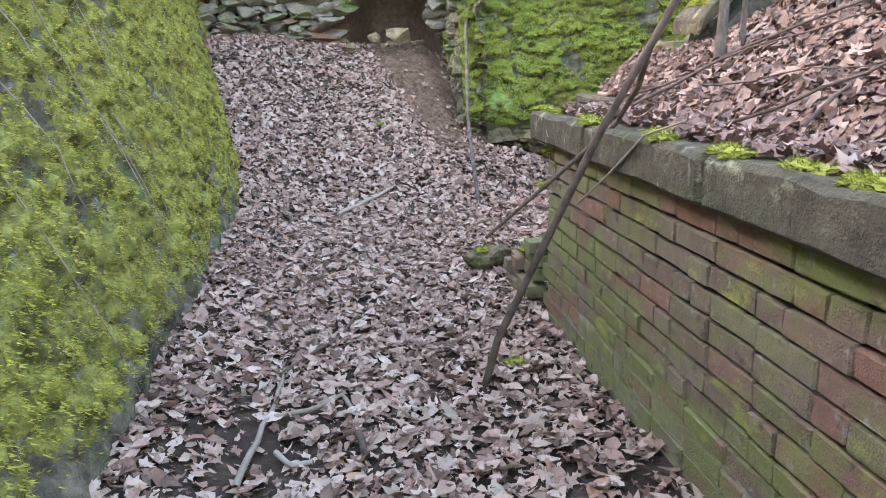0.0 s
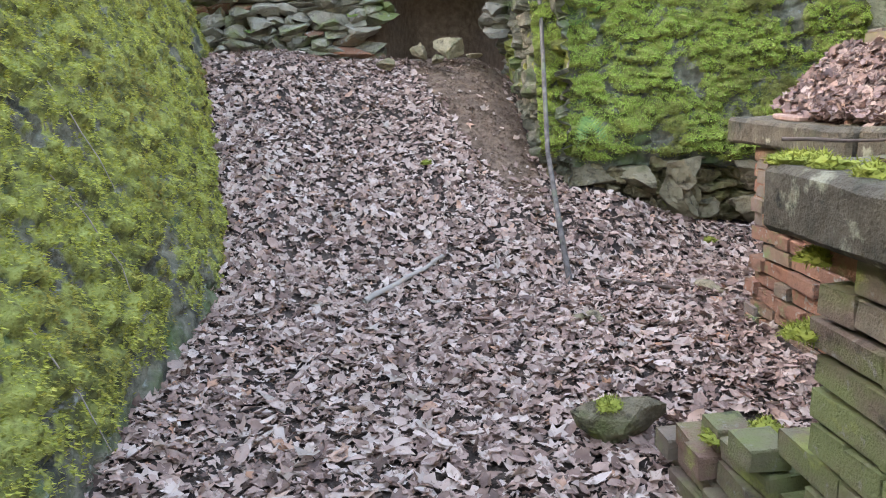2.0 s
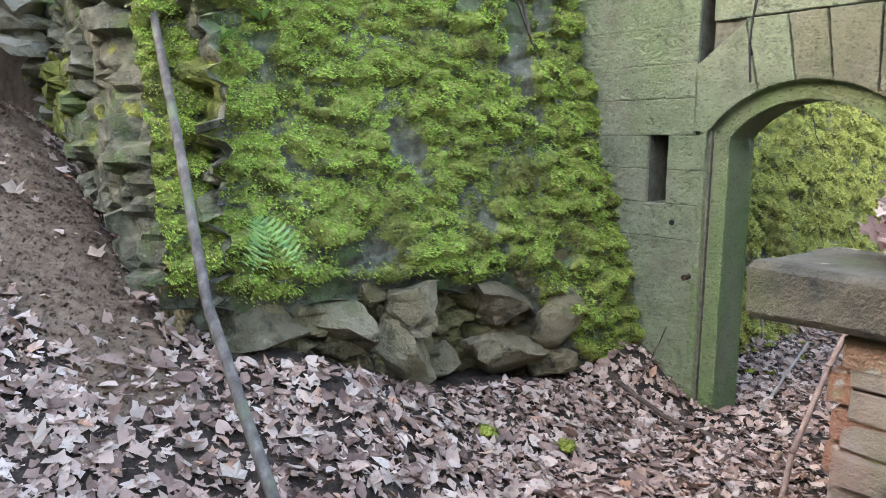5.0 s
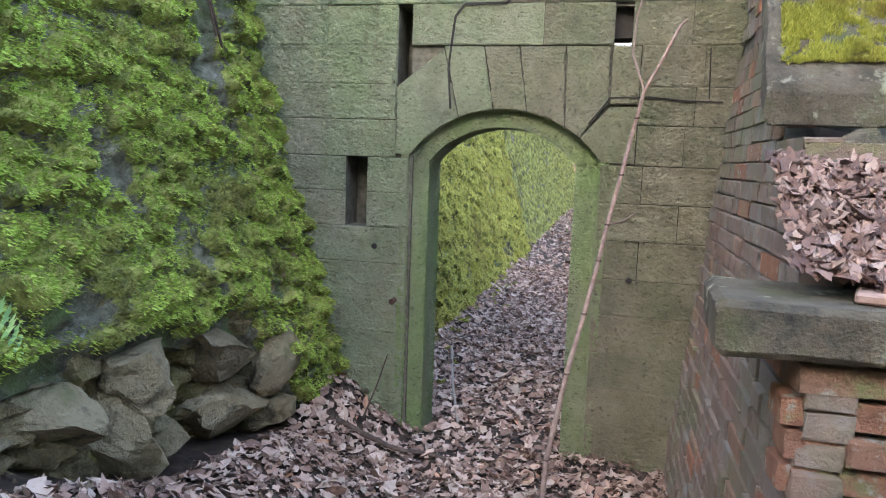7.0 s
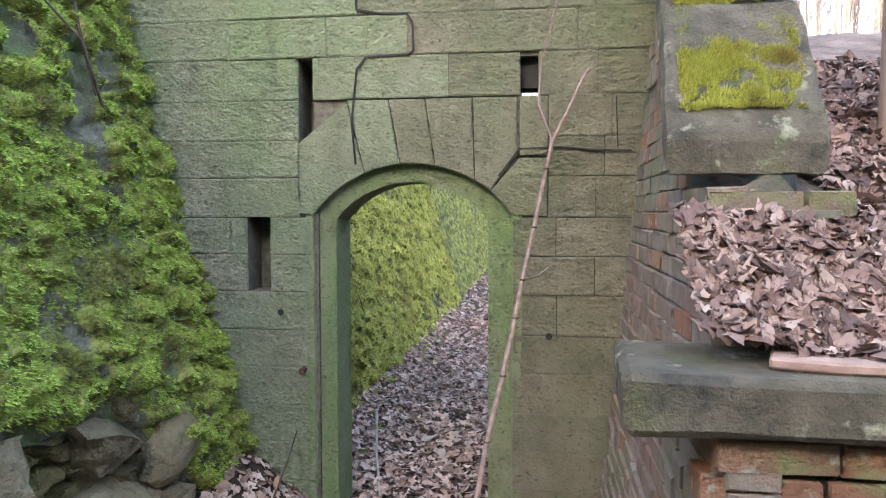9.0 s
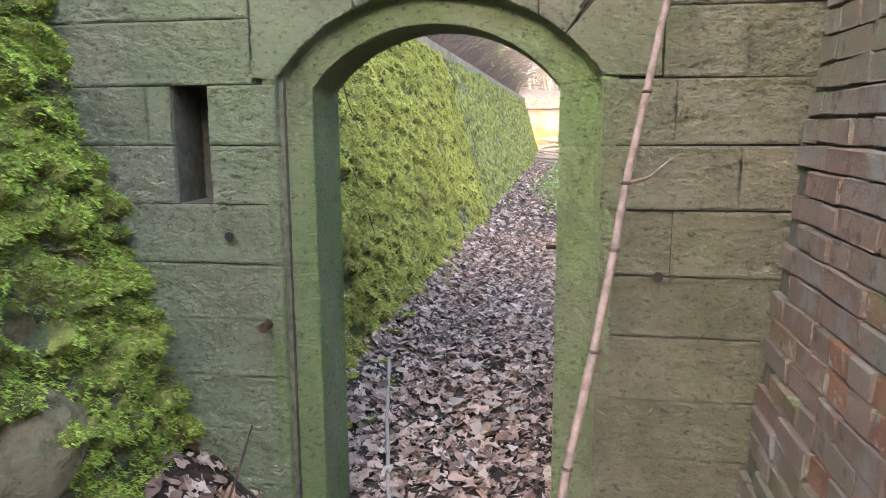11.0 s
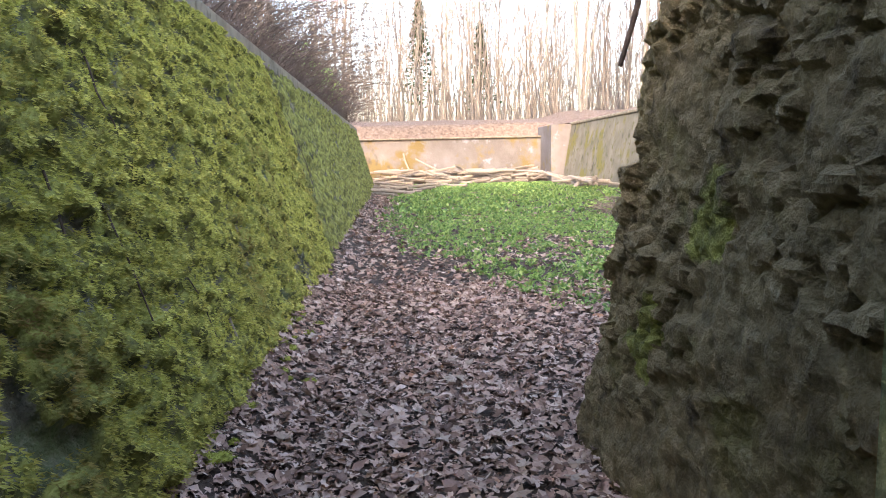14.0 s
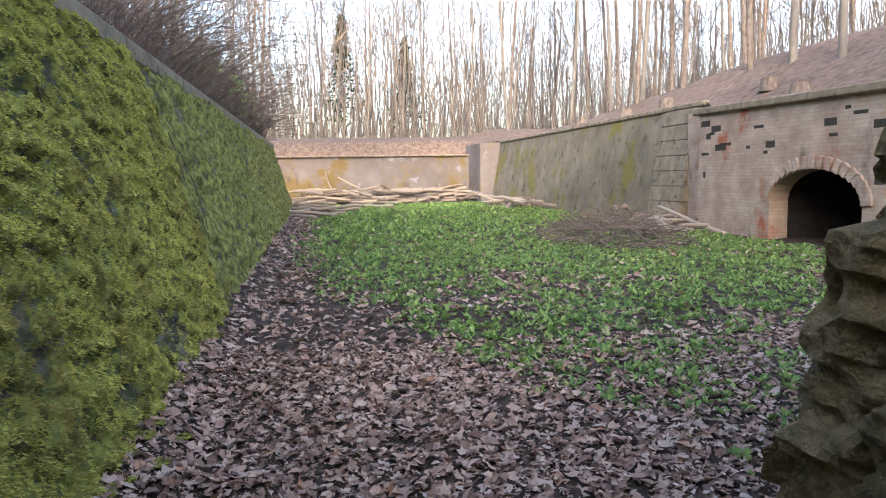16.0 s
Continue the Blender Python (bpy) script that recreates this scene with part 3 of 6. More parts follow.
wall_start, P_, w_ = mossy_wall("wall_start", start_plane, OUT_W, -0.6, 10.9, -0.15, 3.3, 0.022, 11, 0.99, puff=0.6, fade=lambda u, v: sst(0.12, 0.42, v + 0.35 * (fbm(u * 2.5, v * 2.5, 0, 5) - 0.5)))
tagged(wall_start, "leaning rubble wall thick with yellow-green moss", "wall", kind="structure")
tufts("moss", P_, w_, OUT_W, 105000, 0.014, 1, wall_start)


# the long scarp that runs behind the gate and down the ditch
def scarp_plane(u, v):
    return np.stack([u, 8.185 + 0.285 * v + 0 * u, v], -1)


OUT_S = np.array((0.0, -0.9617, 0.274))
wall_scarp, P_, w_ = mossy_wall("wall_scarp", scarp_plane, OUT_S, 4.6, 14.0, -0.45, 2.45, 0.024, 31, 1.12, bump=0.04, puff=0.8)
tagged(wall_scarp, "long sloping ditch wall furred with green moss", "wall", kind="structure")
tufts("moss", P_, w_, OUT_S, 120000, 0.017, 2, wall_scarp, mat="scarp_moss")
wall_scarp_far, P_, w_ = mossy_wall("wall_scarp_far", scarp_plane, OUT_S, 13.98, 37.0, -0.45, 2.45, 0.06, 33, 1.0, bump=0.03, puff=0.8)
tagged(wall_scarp_far, "far stretch of the mossy sloping ditch wall", "wall", kind="structure")


# rubble wall before the gate, hollowed at its foot
def foot_line(u):
    return 0.44 + 0.10 * (4.2 - u) - 0.5 * sst(3.35, 4.0, u) + 0.16 * (fbm(u * 2.3, 0 * u, 0, 17, 3) - 0.5)


def cliff_plane(u, v):
    v = np.maximum(v, foot_line(u))
    return np.stack([u, 8.185 + 0.285 * v - 0.02 * (4.4 - u) + 0.10 * sst(0.25, 0.0, v - foot_line(u)), v], -1)


wall_rubble, P_, w_ = mossy_wall("wall_rubble", cliff_plane, OUT_S, 1.38, 4.5, -0.1, 3.3, 0.016, 41, 1.02, bump=0.06, puff=0.9, stone=3.0,
                                 fade=lambda u, v: sst(0.0, 0.08, v - foot_line(u) - 0.12 * fbm(u * 4, v * 4, 0, 4) + 0.03))
tagged(wall_rubble, "old grey rubble wall covered in bright moss cushions", "wall", kind="structure")
tufts("moss", P_, w_, OUT_S, 90000, 0.013, 3, wall_rubble, mat="green_moss")

# cores that close the walls behind their faces
def core(name, poly, z0, z1, mat, label, kind="structure"):
    bm = bmesh.new()
    prism(bm, poly, z0, z1, "z")
    return tagged(part(name, bm, mat), label, "wall", kind=kind)


core("wall_core", [(-6.0, -3), (-2.05, -3), (-2.25, 11.5), (-6.0, 11.5)], -0.5, 3.1, M["dark"], "dark earth packed behind the corridor wall")
core("wall_core_rubble", [(1.75, 9.4), (4.5, 9.3), (4.5, 13), (1.95, 13)], -0.5, 3.3, M["dark"], "dark earth packed behind the rubble wall")

# hollow foot of the rubble wall: a broken face set back under the moss
U, V = np.meshgrid(np.arange(1.42, 4.5, 0.016), np.arange(-0.25, 0.95, 0.016), indexing="ij")
d1, d2, cv, up_ = cells(U * 4.6 + 0.9 * fbm(U * 4, V * 4, 0, 1), V * 6.5 + 0.9 * fbm(U * 4, V * 4, 0, 2), 57)
tilt_ = (cv - 0.5) * 0.10 * (np.sin(cv * 40) * (U * 4.6 % 1) + np.cos(cv * 40) * (V * 6.5 % 1))
YY = 8.47 - 0.15 * cv * np.clip((d2 - d1) * 9, 0, 1) + 0.09 * (1 - np.clip((d2 - d1) * 5, 0, 1)) + tilt_ + 0.04 * (fbm(U * 12, V * 12, 0, 58) - 0.5) + 0.05 * sst(0.25, 0.0, V)
foot = sheet("wall_foot", np.stack([U, YY, V], -1), M["roughstone"], attrs={"moss": sst(0.68, 0.8, fbm(U * 3, V * 3, 0, 59)) * 0.6}, smooth=False)
tagged(foot, "dark broken foot of the rubble wall, hollowed under the moss", "wall", kind="structure")
# end of the rubble wall beside the earth chute
U, V = np.meshgrid(np.linspace(8.15, 11.0, 90), np.linspace(0.5, 3.3, 90), indexing="ij")
d1, d2, cv, up_ = cells(U * 3.5 + 0.5 * fbm(U * 6, V * 6, 0, 55), V * 9 + 0.5 * fbm(U * 6, V * 6, 0, 56), 51)
PX = 1.43 + 0.05 * (U - 8.2) - 0.15 * cv * np.clip((d2 - d1) * 6, 0, 1) + 0.05 * fbm(U * 8, V * 8, 0, 53) + 0.2 * sst(8.5, 8.15, U - 0.285 * V)
flank = sheet("wall_rubble_end", np.stack([PX, U + 0.1, V], -1), M["mosswall"], attrs={"moss": sst(0.5, 0.62, fbm(U * 3, V * 3, 0, 52)) * sst(1.2, 1.6, V)}, smooth=False)
tagged(flank, "broken end of the rubble wall beside the earth chute", "wall", kind="structure")


def rock(name, c, r, seed, mat, flat=1.0, parent=None, cuts=2):
    """An angular stone: a ball cut by a few planes."""
    rg = random.Random(seed)
    bm = bmesh.new()
    bmesh.ops.create_icosphere(bm, subdivisions=cuts, radius=1.0)
    planes = [(Vector((rg.gauss(0, 1), rg.gauss(0, 1), rg.gauss(0, 1))).normalized(), rg.uniform(0.32, 0.62)) for _ in range(11)]
    for v in bm.verts:
        for n, d in planes:
            q = v.co.dot(n) - d
            if q > 0:
                v.co -= n * q
        v.co += Vector((rg.uniform(-1, 1), rg.uniform(-1, 1), rg.uniform(-1, 1))) * 0.012 + Vector((noise.noise(v.co * 3 + Vector((seed, 0, 0))), noise.noise(v.co * 3 + Vector((0, seed, 0))), noise.noise(v.co * 3 + Vector((0, 0, seed))))) * 0.10
        v.co = Vector((v.co.x * r[0], v.co.y * r[1], v.co.z * r[2])) * 1.75
    ob = part(name, bm, mat, parent)
    ob.matrix_basis = pose(*c, rg.uniform(-9, 9), rg.uniform(-9, 9), rg.uniform(-14, 14))
    return ob


rg = random.Random(5)
x = 1.55
n = 0
while x < 4.12:                                  # two ragged rows of stones under the moss
    w = rg.uniform(0.26, 0.48)
    for row in range(rg.choice((1, 2, 2))):
        zz = H(x, 8.2) + 0.12 + row * 0.26 + rg.uniform(-0.05, 0.05)
        if zz > float(foot_line(np.array(x))) + 0.05:
            continue
        rock("stone", (x + w / 2 + rg.uniform(-0.05, 0.05), 8.42 - 0.05 * row + rg.uniform(-0.04, 0.04), zz), (w * rg.uniform(0.42, 0.56), 0.13, rg.uniform(0.10, 0.15)), 100 + n, M["rubble"], parent=wall_rubble, cuts=3)
        n += 1
    x += w

# ---------------- gate wall of sandstone blocks ----------------
GX0, GX1 = 4.37, 4.72
YL, YR, YTL, YTR = 7.745, 6.635, 7.63, 6.775
ZS, ZC = 1.48, 1.765
COURSES = [-0.5, -0.25, -0.03, 0.19, 0.40, 0.62, 0.83, 1.05, 1.26, 1.47, 1.69, 1.90, 2.12, 2.35, 2.57, 2.79, 3.01]


def arc(yl, yr, zs, zc, n=14):
    h, c = (yl - yr) / 2, (yl + yr) / 2
    R = (h * h + (zc - zs) ** 2) / (2 * (zc - zs))
    a = math.asin(h / R)
    return [(c + R * math.sin(a - 2 * a * i / n), zc - R + R * math.cos(a - 2 * a * i / n)) for i in range(n + 1)]


ARC_O, ARC_I = arc(YL, YR, ZS, ZC), arc(YTL, YTR, ZS - 0.02, ZC - 0.10)
bm = bmesh.new()                                  # the wall's body, with the opening, niche and slits through it
yN, yS1, yS2 = (8.14, 8.0), (7.83, 7.745), (6.60, 6.505)
for lo, hi, z0, z1 in [(8.0 + 0.14, 9.4, -0.6, 3.0), (7.83, 8.0, -0.6, 3.0), (YL - 0.02, 7.83, -0.6, 1.905), (YL - 0.02, 7.83, 2.345, 3.0), (8.0, 8.14, -0.6, 1.05), (8.0, 8.14, 1.47, 3.0),
                       (5.3, YR + 0.02 - 0.15, -0.6, 3.0)]:
    box(bm, (GX0 + 0.026, lo, z0), (GX1, hi, z1))
box(bm, (GX0 + 0.026, YR - 0.13, -0.6), (GX1, YR, 1.86))
box(bm, (GX0 + 0.026, YR - 0.13, 2.33), (GX1, YR, 3.0))
box(bm, (GX0 + 0.026, 6.60, 1.86), (GX1, YR, 2.33))
top = [(YL, 3.0), (YR, 3.0), (YR, ZS)] + ARC_O[::-1][1:-1] + [(YL, ZS)]
prism(bm, top, GX0 + 0.026, GX1, "x")
box(bm, (GX0 + 0.22, 8.0, 1.05), (GX1, 8.14, 1.47))
box(bm, (GX0 + 0.24, 7.745, 1.905), (GX1, 7.83, 2.345))
gate_wall = tagged(part("wall_gate", bm, M["bed"]), "green-stained sandstone ashlar wall with an arched gateway", "wall", kind="structure")


def block(y0, y1, z0, z1, proud=0.0, parent=None):
    """One tooled block: its face is a fine grid with slanting chisel strokes inside a plainer margin."""
    g = rg.uniform(0.0012, 0.0032)
    y0, y1, z0, z1 = min(y0, y1) + g, max(y0, y1) - g, z0 + g, z1 - g
    sd = rg.randrange(1000)
    ny, nz = max(3, int((y1 - y0) / 0.008)), max(3, int((z1 - z0) / 0.008))
    ya, za = np.linspace(y0, y1, ny), np.linspace(z0, z1, nz)
    Y, Z = np.meshgrid(np.concatenate([[y0], ya, [y1]]), np.concatenate([[z0], za, [z1]]), indexing="ij")
    cut = chisel(Y, Z, rg.choice((0.5, 0.75, -0.6, 1.1, -0.3)), sd)
    edge = np.minimum(np.minimum(Y - y0, y1 - Y), np.minimum(Z - z0, z1 - Z))
    cut = cut * (0.25 + 0.75 * sst(0.006, 0.028, edge)) + 0.8 * (1 - sst(0.0, 0.010, edge)) * fbm(Y * 22, Z * 22, 0, sd, 2)
    X = GX0 - proud + 0.010 * cut + 0.006 * (fbm(Y * 7, Z * 7, 0, 55, 3) - 0.5)
    X[0, :] = X[-1, :] = X[:, 0] = X[:, -1] = GX0 + 0.06
    return sheet("stone_block", np.stack([X, Y, Z], -1), M["lit_green_sandstone" if (y0 + y1) / 2 > 7.2 else "sandstone"], parent or gate_wall, smooth=False, flip=True)


def chisel(Y, Z, a, sd):
    u, v = Y * math.cos(a) + Z * math.sin(a), Z * math.cos(a) - Y * math.sin(a)
    strokes = fbm(u * 20, v * 52, 0, sd, 2)
    rough = fbm(Y * 55, Z * 55, 0, sd + 7, 2)
    return np.clip((0.65 * strokes + 0.45 * rough - 0.32) * 2.3, 0, 1.2)


def tool_face(bm, step, sd, axis_x=False):
    """Cuts a stone into fine strips and dents its faces with chisel strokes."""
    lo = [min(v.co[k] for v in bm.verts) for k in range(3)]
    hi = [max(v.co[k] for v in bm.verts) for k in range(3)]
    for k in ((0, 1, 2) if axis_x else (1, 2)):
        c = lo[k] + step * 0.6
        while c < hi[k]:
            no = [0, 0, 0]
            no[k] = 1
            co = [0, 0, 0]
            co[k] = c
            bmesh.ops.bisect_plane(bm, geom=bm.verts[:] + bm.edges[:] + bm.faces[:], plane_co=co, plane_no=no)
            c += step
    bm.normal_update()
    co = np.array([v.co for v in bm.verts])
    a = chisel(co[:, 1] + 0.9 * co[:, 0], co[:, 2], 0.7, sd)
    for v, d in zip(bm.verts, a):
        if v.co.x < GX1 - 0.01 and (axis_x or v.co.x < GX0 + 0.02):
            v.co -= Vector((v.normal.x, v.normal.y, 0)) * float(d) * 0.006


rg = random.Random(8)
for q in range(len(COURSES) - 1):
    z0, z1 = COURSES[q], COURSES[q + 1]
    spans = [(5.35, YR), (YL, 9.1)] if z1 <= 1.5 else [(5.35, 6.45), (7.83, 9.1)] if z1 <= 2.13 else [(5.35, 9.1)]
    cuts = []
    if 1.05 <= z0 < 1.4:
        cuts.append((8.0, 8.14))
    if 1.88 <= z0 < 2.3:
        cuts += [(yS1[1], yS1[0]), (yS2[1], yS2[0])]
    for a, b in spans:
        edges = [a]
        while edges[-1] < b:
            edges.append(edges[-1] + rg.uniform(0.38, 0.95))
        edges[-1] = b
        if len(edges) > 2 and edges[-1] - edges[-2] < 0.2:
            edges.pop(-2)
        for lo, hi in zip(edges[:-1], edges[1:]):
            pieces = [(lo, hi)]
            for c0, c1 in cuts:
                nxt = []
                for p0, p1 in pieces:
                    if p1 <= c0 or p0 >= c1:
                        nxt.append((p0, p1))
                    else:
                        nxt += [(p0, c0)] if c0 - p0 > 0.03 else []
                        nxt += [(c1, p1)] if p1 - c1 > 0.03 else []
                pieces = nxt
            for p0, p1 in pieces:
                block(p0, p1, z0, z1, rg.uniform(-0.004, 0.006))

# arch stones: cut to the courses above
def on(arcp, f):
    i = min(int(f * (len(arcp) - 1)), len(arcp) - 2)
    g = f * (len(arcp) - 1) - i
    return tuple(arcp[i][k] * (1 - g) + arcp[i + 1][k] * g for k in (0, 1))


polys = [
    [on(ARC_O, 0.0), (7.83, 1.49), (7.83, 1.88), (7.76, 1.94), (7.55, 2.10), on(ARC_O, 0.29), on(ARC_O, 0.2), on(ARC_O, 0.1)],
    [on(ARC_O, 0.29), (7.55, 2.115), (7.32, 2.115), on(ARC_O, 0.45), on(ARC_O, 0.37)],
    [on(ARC_O, 0.45), (7.315, 2.115), (7.12, 2.115), on(ARC_O, 0.60), on(ARC_O, 0.52)],
    [on(ARC_O, 0.60), (7.115, 2.115), (6.86, 2.115), on(ARC_O, 0.78), on(ARC_O, 0.69)],
    [on(ARC_O, 0.78), (6.855, 2.115), (6.615, 2.115), (6.615, 1.80), on(ARC_O, 0.86)],
    [on(ARC_O, 0.86), (6.605, 1.79), (6.45, 1.79), (6.45, 1.475), on(ARC_O, 1.0), on(ARC_O, 0.93)],
    [(6.605, 2.115), (6.605, 1.80), (6.45, 1.80), (6.45, 2.115)],
]
for p in polys:
    c = (sum(a for a, b in p) / len(p), sum(b for a, b in p) / len(p))
    shrink = [(a + (c[0] - a) * 0.014, b + (c[1] - b) * 0.014) for a, b in p]
    bm = bmesh.new()
    prism(bm, shrink, GX0 - 0.004, GX0 + 0.06, "x", 0.004)
    tool_face(bm, 0.012, int(c[0] * 90))
    part("arch_stone", bm, M["lit_green_sandstone" if c[0] > 7.2 else "sandstone"], gate_wall)

# chamfered reveal: jambs in blocks and the arched soffit
for yo, yi in ((YL, YTL), (YR, YTR)):
    sgn = 1 if yo > yi else -1
    for q in range(9):
        z0, z1 = COURSES[q] + 0.001, (ZS + 0.006 if q == 8 else COURSES[q + 1] - 0.001)
        bm = bmesh.new()
        poly = [(GX0 + 0.002, yo), (GX0 + 0.002, yo + 0.05 * sgn), (GX1 + 0.004, yo + 0.05 * sgn), (GX1 + 0.004, yi), (GX0 + 0.062, yi), (GX0 + 0.048, yo - 0.016 * sgn)]
        prism(bm, poly, z0, z1, "z", 0.002)
        tool_face(bm, 0.016, q * 13 + (5 if sgn > 0 else 0), True)
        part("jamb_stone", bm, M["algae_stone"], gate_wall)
pts = [[(GX0, *p) for p in ARC_O], [(GX0 + 0.048, a * 0.88 + c * 0.12, b * 0.88 + d * 0.12) for (a, b), (c, d) in zip(ARC_O, ARC_I)],
       [(GX0 + 0.062, *p) for p in ARC_I], [(GX1 + 0.004, *p) for p in ARC_I], [(GX1 + 0.004, a, b + 0.2) for a, b in ARC_I]]
P = np.array(pts)
for i0, i1 in ((0, 4), (4, 7), (7, 10), (10, 14)):
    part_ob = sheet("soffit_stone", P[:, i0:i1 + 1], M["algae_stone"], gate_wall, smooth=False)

# cracks of the settled arch: open joints
def crack(pts, w):
    bm = bmesh.new()
    for (a, b), (c, d) in zip(pts[:-1], pts[1:]):
        L = math.hypot(c - a, d - b)
        nx, ny = -(d - b) / L * w, (c - a) / L * w
        prism(bm, [(a - nx, b - ny), (c - nx, d - ny), (c + nx, d + ny), (a + nx, b + ny)], GX0 - 0.0065, GX0 + 0.02, "x")
    return part("open_joint", bm, M["dark"], gate_wall)


crack([(7.50, 1.76), (7.52, 1.98), (7.51, 2.10), (7.49, 2.28), (7.44, 2.345), (7.20, 2.35), (7.175, 2.37), (7.18, 2.52), (7.21, 2.57)], 0.0055)
crack([(6.715, 1.69), (6.66, 1.76), (6.60, 1.84)], 0.004)
crack([(6.60, 1.835), (6.4, 1.842), (6.2, 1.825), (6.02, 1.82)], 0.004)
crack([(7.51, 2.98), (7.50, 2.80), (7.49, 2.60), (7.36, 2.575), (7.21, 2.57)], 0.005)
crack([(6.10, 2.10), (6.09, 1.84)], 0.003)

# near-black boxes put shade into the right slit, parted for a spot of light
for y0, y1, z0, z1 in ((yS2[1], yS2[0], 1.84, 2.13), (yS2[1], yS2[0], 2.17, 2.345)):
    bm = bmesh.new()
    box(bm, (GX0 + 0.09, y0, z0), (GX0 + 0.25, y1, z1))
    part("loophole", bm, M["dark"], gate_wall)

# holes, as near-black plugs that stand in for their shade, and iron stubs
for y, z in ((7.94, 0.934), (6.44, 0.83)):
    bm = bmesh.new()
    bmesh.ops.create_cone(bm, cap_ends=True, segments=9, radius1=0.018, radius2=0.014, depth=0.012, matrix=pose(GX0 - 0.002, y, z, 0, 90, 0))
    part("socket_hole", bm, M["dark"], gate_wall)
bm = bmesh.new()
bmesh.ops.create_cone(bm, cap_ends=True, segments=12, radius1=0.018, radius2=0.015, depth=0.06, matrix=pose(GX0 - 0.025, 7.807, 0.61, 0, 90, 0))
part("iron_peg", bm, M["iron"], gate_wall, "rusty iron peg")
bm = bmesh.new()
bmesh.ops.create_cone(bm, cap_ends=True, segments=12, radius1=0.009, radius2=0.008, depth=0.05, matrix=pose(4.62, YTR + 0.012, 0.88, 90, 0, 0))
part("iron_peg", bm, M["iron"], gate_wall, "rusty iron hinge peg")


# ---------------- brick walls ----------------
CB = 0.0855
_bricks = {}


def brick_mesh(kind, mat="brick"):
    if (kind, mat) not in _bricks:
        rgb = random.Random(kind)
        bm = bmesh.new()
        L, W, Hh = 0.256, 0.12, 0.070
        if kind % 5 == 4:
            L = 0.126
        box(bm, (0, -W, 0), (L, 0, Hh), 0.004)
        for v in bm.verts:
            v.co += Vector((rgb.uniform(-1, 1), rgb.uniform(-1, 1), rgb.uniform(-1, 1))) * 0.0045
        me = bpy.data.meshes.new("brick")
        bm.to_mesh(me)
        bm.free()
        me.materials.append(M[mat])
        _bricks[kind, mat] = me
    return _bricks[kind, mat]


def brick_wall(parent, origin, along, length, z0, top, batter=0.0, seed=0, wear=0.004, tilt=0.4, gap=0.002, cb=CB, mixed=0.0, bottom=None, first=None, mat="brick"):
    """Courses of bricks from origin along a direction (the face looks to the right of it). top(u): height of the wall there."""
    rgb = random.Random(seed)
    along = Vector(along).normalized()
    face = Vector((along.y, -along.x, 0))
    n = 0
    q = 0
    while z0 + q * cb < 3.3:
        z = z0 + q * cb
        u = -0.13 * (q % 2) + rgb.uniform(-0.02, 0.02)
        while u < length:
            half = rgb.random() < 0.45
            L = 0.126 if half else 0.256
            mid = u + L / 2
            if u >= -0.05 + (first(z) if first else 0) and z + cb * 0.6 < top(mid) and u + L < length + 0.05 and z > (bottom(mid) if bottom else -9):
                if rgb.random() > 0.004:
                    ob = new("brick", brick_mesh(4 + 5 * rgb.randrange(4) if half else rgb.choice((0, 1, 2, 3, 5, 6, 7, 8)), "brick_red" if rgb.random() < mixed else mat))
                    ob.parent = parent
                    base = Vector(origin) + along * u
                    ob.matrix_basis = (Matrix.Translation(base + Vector((0, 0, z)) - face * (batter * z + rgb.uniform(-wear, wear))) @
                                       Matrix(((along.x, -face.x, 0, 0), (along.y, -face.y, 0, 0), (0, 0, 1, 0), (0, 0, 0, 1))) @
                                       Matrix.Translation((0, 0.12, 0)) @ pose(0, 0, 0, rgb.uniform(-tilt, tilt), rgb.uniform(-tilt, tilt), rgb.uniform(-tilt, tilt) * 1.5))
                    n += 1
            u += L + gap
        q += 1
    return n


def backing(name, poly, z0, z1, label):
    bm = bmesh.new()
    prism(bm, poly, z0, z1, "z")
    return tagged(part(name, bm, M["mortar"]), label, "wall", kind="structure")


# low wall along the path; it faces the path (-x)
low_wall = backing("wall_low", [(1.16, -2.5), (1.16, 3.74), (2.1, 3.74), (2.16, 6.06), (2.5, 6.06), (2.5, 3.0), (1.6, 3.0), (1.6, -2.5)], -0.3, 1.02, "low retaining wall of crumbling mossy red brick")
brick_wall(low_wall, (1.11, 3.82, 0), (0, -1, 0), 5.2, 0.01, lambda u: 1.03, 0.0, 3, first=lambda z: 0.0 if z > 0.55 else -0.2)
brick_wall(low_wall, (2.12, 6.12, 0), (0, -1, 0), 2.2, -0.015, lambda u: 1.01, 0.0, 4, wear=0.016, tilt=1.3, gap=0.012, mat="brick_red")
# flush pointing that still fills the joints low on the wall
U, V = np.meshgrid(np.arange(-1.4, 3.72, 0.03), np.arange(-0.1, 0.66, 0.02), indexing="ij")
lack = sst(0.36, 0.60, V + 0.22 * (fbm(U * 1.3, V * 2.5, 0, 141) - 0.5) + 0.05 * U * (U > 0))
sheet("pointing", np.stack([1.1115 + 0.012 * (fbm(U * 6, V * 9, 0, 142) - 0.5) + 0.055 * lack, U, V], -1), M["flush"], low_wall)["label"] = "green-grey mortar flush with the bricks"
# bricks of the return face that looks down the path
brick_wall(low_wall, (2.10, 3.83, 0), (-1, 0, 0), 0.98, 0.01, lambda u: 1.03, 0.0, 9, wear=0.016, tilt=1.3, gap=0.012, mat="brick_red")
